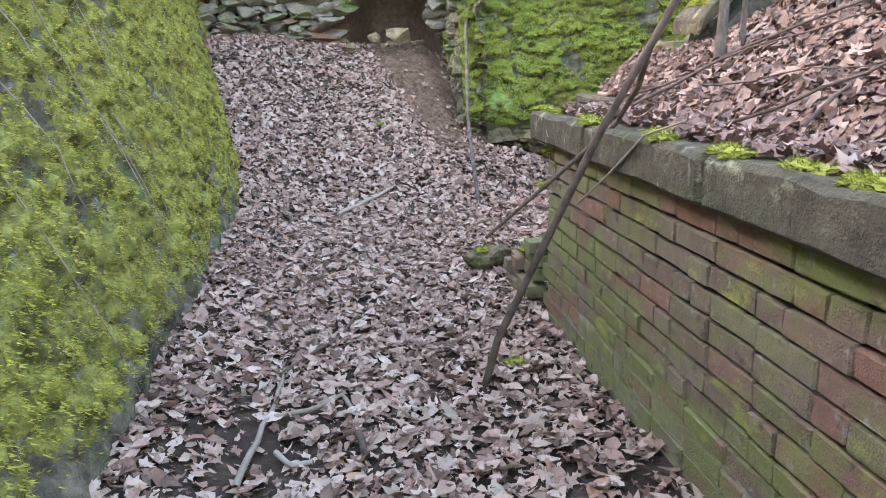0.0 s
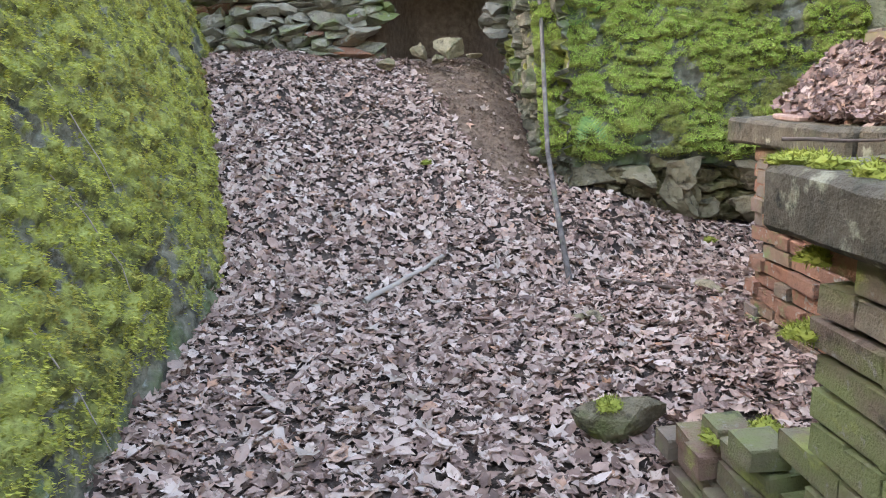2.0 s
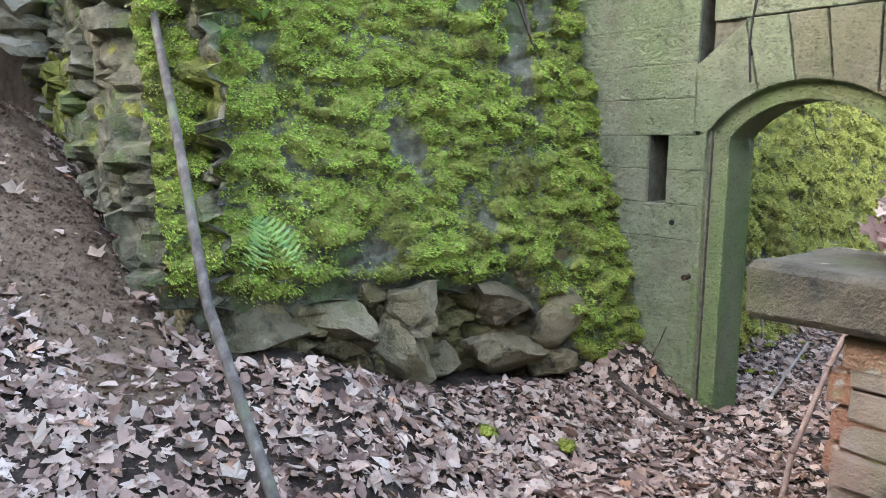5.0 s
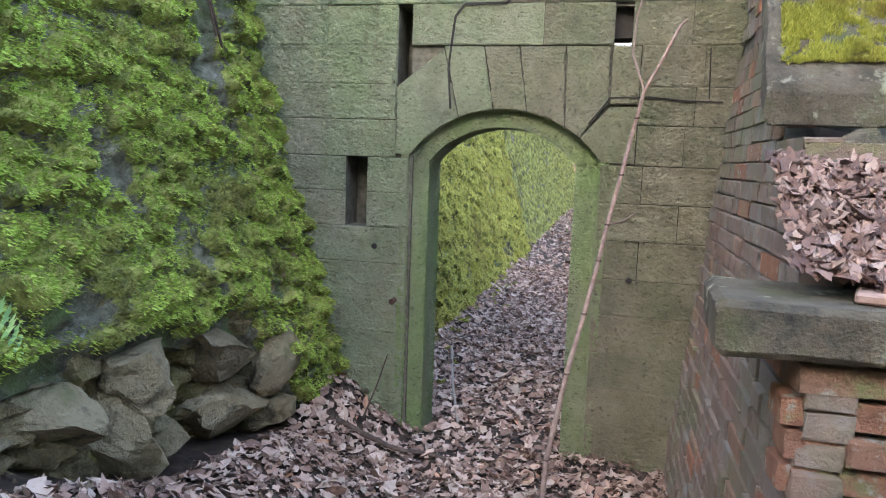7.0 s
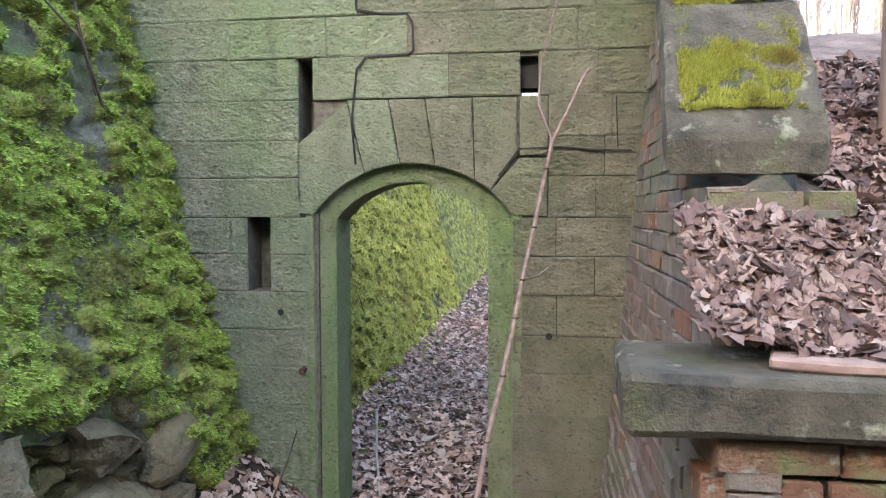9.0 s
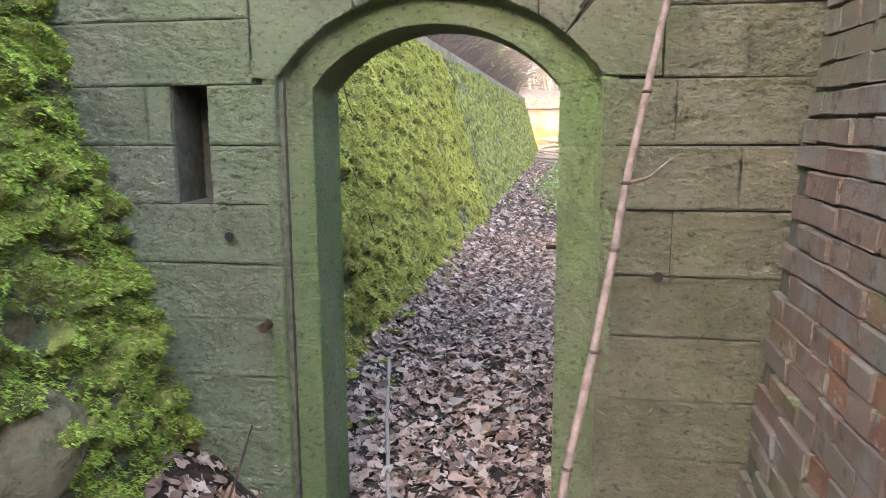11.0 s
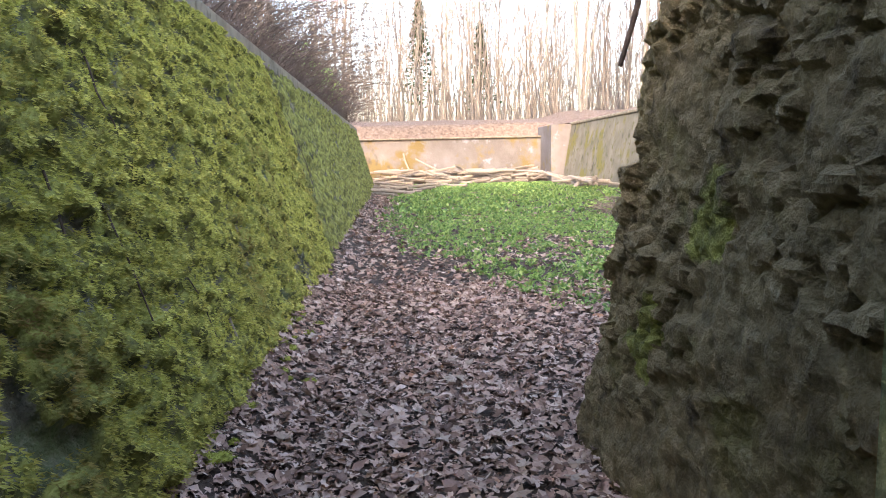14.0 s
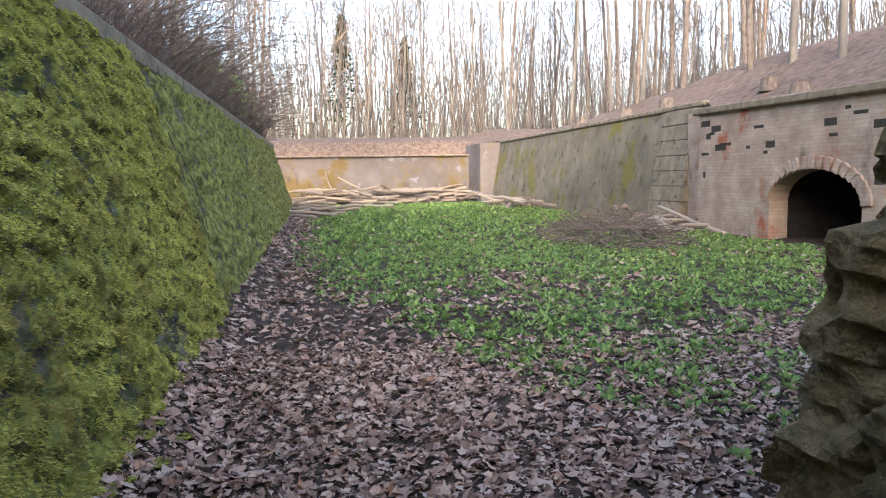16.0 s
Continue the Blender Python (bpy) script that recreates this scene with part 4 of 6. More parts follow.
# broken stub at the low wall's end
brick_wall(low_wall, (1.05, 4.75, 0), (0, -1, 0), 0.8, 0.04, lambda u: 0.20 + 0.42 * u, 0.0, 12, wear=0.03, tilt=3.0, gap=0.01)
brick_wall(low_wall, (1.30, 4.60, 0), (0, -1, 0), 0.6, 0.04, lambda u: 0.16 + 0.40 * u, 0.0, 13, wear=0.03, tilt=3.0, gap=0.01)

# wing wall to the gate, leaning back, with a raking top; it faces the gateway (+y)
wing = tagged(new("wall_wing"), "leaning brick wing wall with a raking sandstone coping", "wall", kind="structure")


def rake(x):
    return 1.02 if x < 2.35 else 1.30 if x < 2.6 else 1.58 if x < 2.95 else min(1.58 + (x - 2.95) * 1.0, 3.3)


bm = bmesh.new()
prism(bm, [(2.2, -0.4), (4.36, -0.4), (4.36, 2.95), (2.95, 1.55), (2.6, 1.5), (2.55, 1.0), (2.2, 0.95)], 5.66, 5.99, "y")
for v in bm.verts:
    v.co.y -= 0.1 * v.co.z - 0.155
part("backing", bm, M["bed"], wing)
brick_wall(wing, (4.34, 6.16, 0), (-1, 0, 0), 2.25, -0.35, lambda u: rake(4.34 - u), 0.10, 17, wear=0.004, tilt=0.6, gap=0.006, cb=0.0772, mixed=0.18, mat="brick_pale")
# brick end of the stepped part
brick_wall(wing, (2.62, 6.03, 0), (0, -1, 0), 0.42, 1.06, lambda u: 1.57, 0.0, 19, gap=0.01)


def slab(name, pts, z0, z1, label, mat=None, parent=None, seed=0, bevel=0.018):
    bm = bmesh.new()
    prism(bm, pts, z0, z1, "z", bevel)
    bmesh.ops.subdivide_edges(bm, edges=[e for e in bm.edges if e.calc_length() > 0.15], cuts=6, use_grid_fill=True)
    rgs = random.Random(seed)
    for v in bm.verts:
        v.co += Vector((noise.noise(v.co * 9), noise.noise(v.co * 9 + Vector((5, 0, 0))), noise.noise(v.co * 9 + Vector((0, 5, 0))))) * 0.012
    ob = part(name, bm, mat or M["cap"], parent, smooth=False)
    return tagged(ob, label, "coping stone", "coping of the low wall")


for i, (a, b) in enumerate(((-2.5, -0.2), (-0.185, 1.02), (1.035, 1.99), (2.006, 3.05), (3.062, 3.96))):
    slab("coping_stone", [(1.045, a), (1.45, a), (1.45, b), (1.045, b)], 1.035, 1.195, "pitted grey coping slab edged with moss on a brick wall", seed=i)
slab("coping_stone", [(2.02, 3.82), (2.5, 3.82), (2.5, 5.1), (2.02, 5.1)], 1.02, 1.16, "pitted grey coping slab on a brick wall", seed=9)
slab("coping_stone", [(2.0, 5.11), (2.5, 5.11), (2.5, 6.28), (2.05, 6.30)], 1.015, 1.15, "lichened grey coping slab at the corner of a brick wall", seed=10)
# raking coping
for i in range(3):
    a, b = 2.82 + 0.52 * i, 2.82 + 0.52 * (i + 1) - 0.01
    za, zb = 1.60 + (a - 2.82) * 1.0, 1.60 + (b - 2.82) * 1.0
    bm = bmesh.new()
    prism(bm, [(a, za), (b, zb), (b - 0.03, zb + 0.16), (a - 0.0, za + 0.13)], 5.62, 6.10, "y", 0.015)
    bmesh.ops.subdivide_edges(bm, edges=[e for e in bm.edges if e.calc_length() > 0.15], cuts=5, use_grid_fill=True)
    for v in bm.verts:
        v.co.y -= 0.1 * (v.co.z - 1.6)
        v.co += Vector((noise.noise(v.co * 9), noise.noise(v.co * 9 + Vector((5, 0, 0))), noise.noise(v.co * 9 + Vector((0, 5, 0))))) * 0.012
    tagged(part("raking_coping_stone", bm, M["cap"]), "sloping sandstone coping slab with a mat of yellow-green moss", "coping stone", "raking coping")

# ---------------- rubble block beyond the gate ----------------
def block_plane(u, v):
    return np.stack([np.minimum(u, 7.77 - 0.27 * (v + 0.25)), 6.23 - 0.10 * (v + 0.2) - 0.9 * np.maximum(u - (7.77 - 0.27 * (v + 0.25)), 0) ** 1.0, v], -1)


U, V = np.meshgrid(np.arange(4.70, 9.6, 0.022), np.arange(-0.5, 2.45, 0.022), indexing="ij")
d1, d2, cv, up_ = cells(U * 5.5 + 1.6 * fbm(U * 4, V * 4, 0, 1), V * 11 + 1.6 * fbm(U * 4, V * 4, 0, 2) + 0.9 * U, 61)
P = block_plane(U, V)
deep = sst(0.30, 0.52, fbm(U * 1.6, V * 1.6, 0, 63)) * sst(-0.1, 0.5, V)
off = deep * (0.085 * (cv - 0.5) * np.clip((d2 - d1) * 7, 0, 1) - 0.05 * (1 - np.clip((d2 - d1) * 6, 0, 1))) + 0.06 * (fbm(U * 5, V * 6, 0, 64) - 0.5) + 0.05 * (fbm(U * 20, V * 22, 0, 67, 3) - 0.5) + 0.1 * (fbm(U * 1.1, V * 1.1, 0, 65) - 0.5)
P[..., 1] += off * 0.9
P[..., 0] += off * 0.2 * (U > 7.2)
rubble_block = sheet("wall_block", P, M["roughstone"], attrs={"moss": sst(0.66, 0.76, fbm(U * 2, V * 2, 0, 66)) * 0.7}, smooth=False)
tagged(rubble_block, "rough broken end of a thick grey rubble wall", "wall", kind="structure")
core("wall_block_core", [(4.72, 5.75), (6.5, 5.75), (7.0, 4.0), (7.4, -2.4), (4.72, -2.4)], -0.5, 2.35, M["rubble"], "rubble mass behind the wall beyond the gate")

# ---------------- back wall of thin layered stones, with the collapse ----------------
back = tagged(new("wall_back"), "collapsing wall of thin layered stones and bricks over the slope", "wall", kind="structure")
U, V = np.meshgrid(np.linspace(-2.6, 2.3, 120), np.linspace(1.1, 3.6, 60), indexing="ij")
hole = np.exp(-((U - 0.85) / 0.62) ** 4 - ((V - 2.0) / 0.85) ** 4)
sheet("earth_face", np.stack([U, 10.70 + 1.3 * hole + 0.12 * fbm(U * 3, V * 3, 0, 71), V], -1), M["soil"], back, attrs={"dirt": np.ones(U.shape)})["label"] = "brown earth laid bare behind the fallen stones"
rg = random.Random(21)
z = 1.45
n = 0
while z < 3.2:
    h = rg.uniform(0.055, 0.11)
    x = -2.2
    while x < 2.0:
        w = rg.uniform(0.13, 0.36)
        mid = x + w / 2
        if not (0.12 + 0.1 * math.sin(z * 9) < mid < 1.42 - 0.16 * math.sin(z * 7)) or z > 2.75:
            red = rg.random() < 0.16
            rock("brick" if red else "stone", (mid, 10.66 + rg.uniform(-0.05, 0.05), z + h / 2), (w * 0.62, 0.16, h * 0.80), 400 + n, M["brick_red"] if red else M["layered"], parent=back, cuts=2)
            n += 1
        x += w
    z += h * 0.97
for i, (c, r) in enumerate((((0.47, 10.1, 1.79), (0.10, 0.09, 0.075)), ((0.80, 10.2, 1.82), (0.12, 0.09, 0.10)), ((0.66, 9.95, 1.70), (0.06, 0.06, 0.04)), ((1.1, 10.1, 1.72), (0.08, 0.07, 0.03)), ((0.1, 9.9, 1.68), (0.09, 0.08, 0.045)))):
    tagged(rock("fallen_stone", c, r, 900 + i, M["rubble"]), "pale angular stone fallen from the collapsed wall", "stone", "fallen stones")


# ---------------- earth above the walls ----------------
def mound(x, y):
    edge = 1.25 + 0.95 * sst(3.45, 4.0, y)
    d = np.maximum(x - edge, 0)
    z = 1.12 + 0.62 * d - 0.05 * d * d
    z = np.minimum(z, 2.55 + 0.05 * d)
    return z + 0.08 * (fbm(x * 1.5, y * 1.5, 0, 81) - 0.5) * sst(0, 0.4, d) + 0.05 * (fbm(x * 5, y * 5, 0, 82) - 0.5)


U, V = np.meshgrid(axis_lines((1.2, 4.6, 0.06), (4.6, 8, 0.3)), axis_lines((-8, -1, 0.5), (-1, 5.9, 0.06)), indexing="ij")
Z = mound(U, V)
inside = (U > 1.22 + 0.98 * sst(3.6, 3.8, V))
keep = inside[:-1, :-1] & inside[1:, 1:]
bank = sheet("bank", np.stack([U, V, Z], -1), M["forest"], keep=keep)
tagged(bank, "earth bank behind the low wall, deep in dead leaves", "bank", kind="structure")


def hill(x, y):
    a = 9.0 + 1.9 * sst(2.4, 1.2, x)
    d = np.maximum(y - a, 0)
    z = 2.55 + 0.65 * sst(6, 4, x) + 0.64 * d * (1 - sst(27, 38, x) * sst(0.5, 5, d))
    z = np.minimum(z, 17.0)
    # unseen rise added behind the corridor wall to block the low sun
    sun_screen = 3.1 + 0.12 * np.maximum(-1.9 - x, 0) + 0.62 * np.maximum(-10 - x, 0)
    z = np.where(x < -1.6, np.maximum(z, np.minimum(sun_screen, 21)), z)
    return z + 0.5 * (fbm(x * 0.35, y * 0.35, 0, 91) - 0.5) * sst(0, 2, d) + 0.12 * (fbm(x * 2, y * 2, 0, 92) - 0.5)


U, V = np.meshgrid(axis_lines((-70, -40, 6), (-40, -4, 2), (-4, 12, 0.15), (12, 37.5, 0.5)), axis_lines((-70, -40, 6), (-40, -4, 2), (-4, 14, 0.15), (14, 60, 1.5)), indexing="ij")
Z = hill(U, V)
ok = ((V > 9.0 + 1.95 * sst(2.0, 1.5, U)) | (U < -2.0))
hillside = sheet("hillside", np.stack([U, V, Z], -1), M["forest"], keep=ok[:-1, :-1] & ok[1:, 1:])
tagged(hillside, "steep wooded bank above the walls, brown with leaves, with an added unseen sun-blocking rise", "hillside", kind="structure")

# coping of the long wall
for i in range(11):
    a, b = 4.75 + 3 * i, 4.75 + 3 * i + 2.97
    bm = bmesh.new()
    prism(bm, [(8.80, 2.42), (9.25, 2.42), (9.25, 2.60), (8.80, 2.60)], a, b, "x", 0.012)
    tagged(part("wall_coping", bm, M["concrete"]), "weathered grey concrete coping on the mossy ditch wall", "coping", kind="structure")

# ---------------- far end of the ditch ----------------
def wallbox(name, lo, hi, mat, label, bevel=0.03):
    bm = bmesh.new()
    box(bm, lo, hi, bevel)
    return tagged(part(name, bm, mat), label, "wall", kind="structure")


wall_far = wallbox("wall_far", (49.5, -2.2, -0.5), (50.3, 16, 2.4), M["plaster"], "sunlit ochre-stained plaster wall closing the ditch")
wall_right = wallbox("wall_right", (26.6, -3.6, -0.5), (46.5, -2.75, 3.0), M["mossplaster"], "long plastered ditch wall patched with yellow moss")
for v in wall_right.data.vertices:
    v.co.y -= 0.17 * (v.co.z + 0.4)
wall_corner = wallbox("wall_corner", (46.4, -3.6, -0.5), (50.3, -2.1, 3.0), M["plaster"], "recessed brick corner at the end of the ditch")
facade = tagged(new("wall_brick"), "pale limewashed brick front with a dark tunnel mouth", "wall", kind="structure")
# brick front: panels left and right of the tunnel mouth and an arch over it
TUN = [(20.35, -0.6), (20.35, 0.55)] + [(19.0 + 1.35 * math.cos(a), 0.55 + 0.66 * math.sin(a)) for a in [math.pi * i / 12 for i in range(1, 12)]] + [(17.65, 0.55), (17.65, -0.6)]
bm = bmesh.new()
prism(bm, [(23.3, -0.6), (23.3, 2.62), (9.0, 2.4), (9.0, -0.6)] + TUN[::-1], -3.0, -2.55, "y")
part("front", bm, M["oldbrick"], facade)
# tunnel walls carry their shade in a near-black colour
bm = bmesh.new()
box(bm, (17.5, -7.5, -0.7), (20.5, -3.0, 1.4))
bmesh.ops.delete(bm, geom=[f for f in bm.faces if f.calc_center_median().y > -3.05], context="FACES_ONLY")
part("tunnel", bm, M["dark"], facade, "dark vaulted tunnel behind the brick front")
for i in range(19):                                # ring of bricks round the mouth
    a = math.pi * (i + 0.5) / 19
    bm = bmesh.new()
    box(bm, (-0.08, -0.06, -0.13), (0.08, 0.06, 0.13), 0.01)
    ob = part("arch_brick", bm, M["oldbrick"], facade)
    ob.matrix_basis = pose(19.0 + 1.48 * math.cos(a), -2.56, 0.55 + 0.79 * math.sin(a), 0, 90 - math.degrees(a), 0)
bm = bmesh.new()
box(bm, (8.9, -3.1, 2.40), (23.45, -2.42, 2.58), 0.03)
for v in bm.verts:
    v.co.z += (v.co.x - 9) / 14.4 * 0.2
part("cornice", bm, M["concrete"], facade, "weathered stone cornice")
rg = random.Random(31)
for i in range(34):                               # ragged patches where bricks have fallen out
    x, z = rg.uniform(14, 23.0), rg.uniform(0.9, 2.3)
    if 17.2 < x < 20.6 and z < 1.5:
        continue
    bm = bmesh.new()
    box(bm, (x, -2.57, z), (x + rg.uniform(0.1, 0.5), -2.545, z + rg.choice((0.07, 0.15))), 0.006)
    part("missing_brick", bm, M["mortar"], facade)
pil = tagged(new("wall_pilaster"), "blocked stone pilaster between plaster and brick", "pilaster", kind="structure")
for i in range(8):
    bm = bmesh.new()
    box(bm, (24.6 + 0.05 * (i % 2), -3.3, -0.5 + i * 0.43), (26.5, -2.62, -0.08 + i * 0.43), 0.02)
    for v in bm.verts:
        v.co.y -= 0.17 * (v.co.z + 0.4)
    part("stone_block", bm, M["concrete"], pil)
bm = bmesh.new()
box(bm, (23.3, -3.6, -0.5), (24.7, -3.0, 2.75))
part("recess", bm, M["oldbrick"], pil)
for nm, lo, hi in (("wall_right_coping", (24.4, -4.2, 2.95), (46.6, -3.25, 3.10)), ("wall_far_coping", (49.3, -2.2, 2.35), (49.5, 16, 2.45))):
    wallbox(nm, lo, hi, M["concrete"], "weathered stone string course")
for i, (y, w) in enumerate(((4.1, 0.75), (-1.75, 0.5))):       # low arched openings, their shade put in as near-black solids
    bm = bmesh.new()
    pts = [(y + w * math.cos(math.pi * k / 10), -0.35 + w * 1.05 * math.sin(math.pi * k / 10)) for k in range(11)]
    prism(bm, pts, 49.3, 49.49, "x")
    part("drain_arch", bm, M["dark"], wall_far)

# high ground round the ditch
def upland(x, y):
    far = sst(49.9, 52, x)
    z = 3.05 + 0.55 * sst(-2.9, -7, y) + 1.3 * sst(-3.4, -8, y) * sst(50, 24, x) + 0.35 * far + 0.6 * sst(51, 60, x) - 0.45 * sst(25, 22, x) * sst(-4.5, -2.6, y)
    z = z - 1.25 * sst(51.3, 49.6, x) * sst(46, 49, x) * sst(-3.0, -2.3, y)
    return z + 0.2 * (fbm(x * 0.5, y * 0.5, 0, 95) - 0.5)


U, V = np.meshgrid(axis_lines((7.0, 60, 0.6), (60, 120, 6), (120, 520, 40)), axis_lines((-300, -60, 30), (-60, -10, 2), (-10, -2.9, 0.3)), indexing="ij")
V = V - 0.5 * sst(23.2, 24.6, U) * sst(47.5, 46, U)
tagged(sheet("upland_side", np.stack([U, V, upland(U, V)], -1), M["forest"]), "leaf-strewn forest floor above the ditch wall", "bank", kind="structure")
U, V = np.meshgrid(axis_lines((49.55, 60, 0.35), (60, 120, 6), (120, 520, 40)), axis_lines((-2.9, 20, 0.6), (20, 60, 4), (60, 360, 30)), indexing="ij")
tagged(sheet("upland_far", np.stack([U, V, upland(U, V)], -1), M["forest"]), "forest floor beyond the end of the ditch", "bank", kind="structure")

# ---------------- dead leaves ----------------
def leaf_shape(seed):
    """A lobed leaf, curled as it dried: a fan of triangles round its middle."""
    rgl = np.random.default_rng(seed)
    ang = np.linspace(-2.6, 2.6, 11) + 0.08 * rgl.standard_normal(11)
    rad = np.array([0.50, 0.78, 0.52, 0.95, 0.60, 1.08, 0.60, 0.95, 0.52, 0.78, 0.50]) * (1 + 0.13 * rgl.standard_normal(11))
    x, y = rad * np.sin(ang) * rgl.uniform(0.75, 1.0), rad * np.cos(ang)
    k1, k2, k3 = rgl.uniform(-0.4, 0.7), rgl.uniform(-0.35, 0.5), rgl.uniform(-0.3, 0.3)
    z = k1 * x * x + k2 * y * y + k3 * x * y + 0.12 * rgl.standard_normal(11)
    V = np.concatenate([[[0, -0.15, 0.04]], np.stack([x, y, z], -1)])
    lo, hi = (1, 11) if seed % 3 else ((1, 7) if seed % 2 else (4, 11))
    F = [(0, i + 1, i) for i in range(lo, hi)]
    return V, np.array(F)


def curled_shape(seed):
    """A dry leaf rolled up along its midrib: a ragged boat of triangles."""
    rgl = np.random.default_rng(seed)
    V, F = [], []
    wide, deep, bow = rgl.uniform(0.38, 0.62), rgl.uniform(0.10, 0.36), rgl.uniform(-0.25, 0.35)
    for k, (t, w) in enumerate(((-1.0, 0.25), (-0.35, 1.0), (0.35, 0.85), (1.0, 0.12))):
        z = bow * t * t
        l, r = rgl.uniform(0.7, 1.2, 2)
        V += [(-wide * w * l, t + 0.12 * rgl.standard_normal(), z + deep * w * l), (0.06 * rgl.standard_normal(), t, z), (wide * w * r, t + 0.12 * rgl.standard_normal(), z + deep * w * r)]
        if k:
            a, b = 3 * (k - 1), 3 * k
            F += [(a, a + 1, b + 1), (a, b + 1, b), (a + 1, a + 2, b + 2), (a + 1, b + 2, b + 1)]
    return np.array(V), np.array(F)


LEAVES = [leaf_shape(i) for i in range(18)] + [curled_shape(i) for i in range(7)]
_b = np.random.default_rng(3)
BITS = [(_b.uniform(-1, 1, (4, 3)) * np.array([1, 0.6, 0.25]), np.array([(0, 1, 2), (0, 2, 3)])) for _ in range(8)]


def scatter(name, X, Y, height, size, tilt, s, mat, parent, shapes=LEAVES, lift=0.012):
    """Leaves laid on a height field, as one mesh."""
    rgl = np.random.default_rng(s)
    n = len(X)
    e = 0.04
    Z = height(X, Y)
    N = np.stack([-(height(X + e, Y) - Z) / e, -(height(X, Y + e) - Z) / e, np.ones(n)], -1)
    N += rgl.standard_normal((n, 3)) * tilt
    N /= np.linalg.norm(N, axis=1, keepdims=True)
    a = rgl.random(n) * 2 * np.pi
    T = np.stack([np.cos(a), np.sin(a), np.zeros(n)], -1)
    T -= N * (T * N).sum(1, keepdims=True)
    T /= np.linalg.norm(T, axis=1, keepdims=True)
    B = np.cross(N, T)
    S = size * (0.35 + 0.95 * rgl.random(n) ** 1.4)
    C = np.stack([X, Y, Z + lift + 0.02 * rgl.random(n)], -1)
    kind = rgl.integers(0, len(shapes), n)
    VV, FF, b = [], [], 0
    for k, (V, F) in enumerate(shapes):
        m = kind == k
        q = int(m.sum())
        if not q:
            continue
        W = C[m][:, None] + S[m][:, None, None] * (V[None, :, 0:1] * T[m][:, None] + V[None, :, 1:2] * B[m][:, None] + V[None, :, 2:3] * N[m][:, None])
        VV.append(W.reshape(-1, 3))
        FF.append((F[None] + (np.arange(q) * len(V))[:, None, None] + b).reshape(-1, 3))
        b += q * len(V)
    ob = fast(name, np.concatenate(VV), np.concatenate(FF), mat, parent, True)
    ob["kind"] = "stuff"
    return ob


def sow(n, x0, x1, y0, y1, s, ok):
    r = np.random.default_rng(s)
    X, Y = r.uniform(x0, x1, n), r.uniform(y0, y1, n)
    m = ok(X, Y, r.random(n))
    return X[m], Y[m]


def green_weight(x, y):
    e = 6.75 + 0.55 * np.minimum(x - 15, 4) / 4 - 1.2 * sst(13, 9.5, x) + 0.7 * (fbm(x * 0.5, y * 0.8, 0, 77) - 0.5)
    g = sst(0.6, -0.9, y - e) * sst(8.5, 13, x + 0.9 * (6.5 - y) * 0.5)
    return g * sst(0.34, 0.62, 0.6 * fbm(x * 0.9, y * 0.9, 0, 78) + 0.4 * fbm(x * 3, y * 3, 0, 79) + 0.16 * sst(13, 19, x))


def trench_ok(X, Y, r):
    a = (X > -1.0 - 0.30 * np.maximum(H(X, Y), 0) - 0.035 * (Y - 3)) & (X < 1.1 + 6 * (Y > 3.8)) & ((Y < 8.2) | (X < 1.6)) & ((Y > 6.1) | (X < 2.1))
    return a & (r > 0.96 * dirt(X, Y)) & (r > 0.8 * bare(X, Y))


X1, Y1 = sow(80000, -1.9, 4.4, -0.6, 10.6, 1, trench_ok)
X2, Y2 = sow(42000, 4.4, 12.5, 2.5, 8.3, 2, lambda X, Y, r: ((Y > 6.15) | (X > 7.4)) & ((Y > YTR) & (Y < YTL) | (X > GX1)) & (r > 0.75 * green_weight(X, Y)))
X3, Y3 = sow(32000, 12.5, 34, -2.4, 8.3, 3, lambda X, Y, r: r > 0.9 * green_weight(X, Y) + 0.3 * (X > 24))
litter = tagged(fast("leaf_litter", [(1.0, 5.0, -0.3), (1.01, 5.0, -0.3), (1.0, 5.01, -0.3)], [(0, 1, 2)], M["leaf"]), "thick litter of dry curled maple leaves on the ground", "leaf litter", kind="stuff")
scatter("leaves", X1, Y1, H, 0.043, 0.32, 11, M["leaf"], litter)
XC, YC = sow(26000, 0.2, 2.0, 7.2, 10.5, 9, lambda X, Y, r: r < dirt(X, Y) * 0.8 + 0.02)
CLODS = [(_b.uniform(-1, 1, (4, 3)) * np.array([1, 1, 0.8]), np.array([(0, 1, 2), (0, 2, 3), (0, 3, 1), (1, 3, 2)])) for _ in range(6)]
crumbs = tagged(scatter("earth_crumbs", XC, YC, H, 0.015, 0.5, 16, M["clod"], None, CLODS, -0.008), "brown crumbs of earth on the bare chute", "earth", kind="stuff")
XB, YB = sow(70000, -1.9, 12.0, -0.2, 10.4, 8, lambda X, Y, r: trench_ok(X, Y, np.maximum(r, 0.3)) & (X < 4.4) | (X > GX1) & (Y > 6.2) & (Y < 8.2))
scatter("leaf_bits", XB, YB, H, 0.022, 0.5, 15, M["leaf"], litter, BITS, 0.02)
scatter("leaves", X2, Y2, H, 0.042, 0.30, 12, M["leaf"], litter)
scatter("leaves", X3, Y3, H, 0.06, 0.30, 13, M["leaf"], litter)
X4, Y4 = sow(46000, 1.12, 4.4, -0.8, 5.95, 4, lambda X, Y, r: (X > 1.14 + 1.0 * (Y > 3.7)) & ((Y < 5.6) | (X < 2.65)))
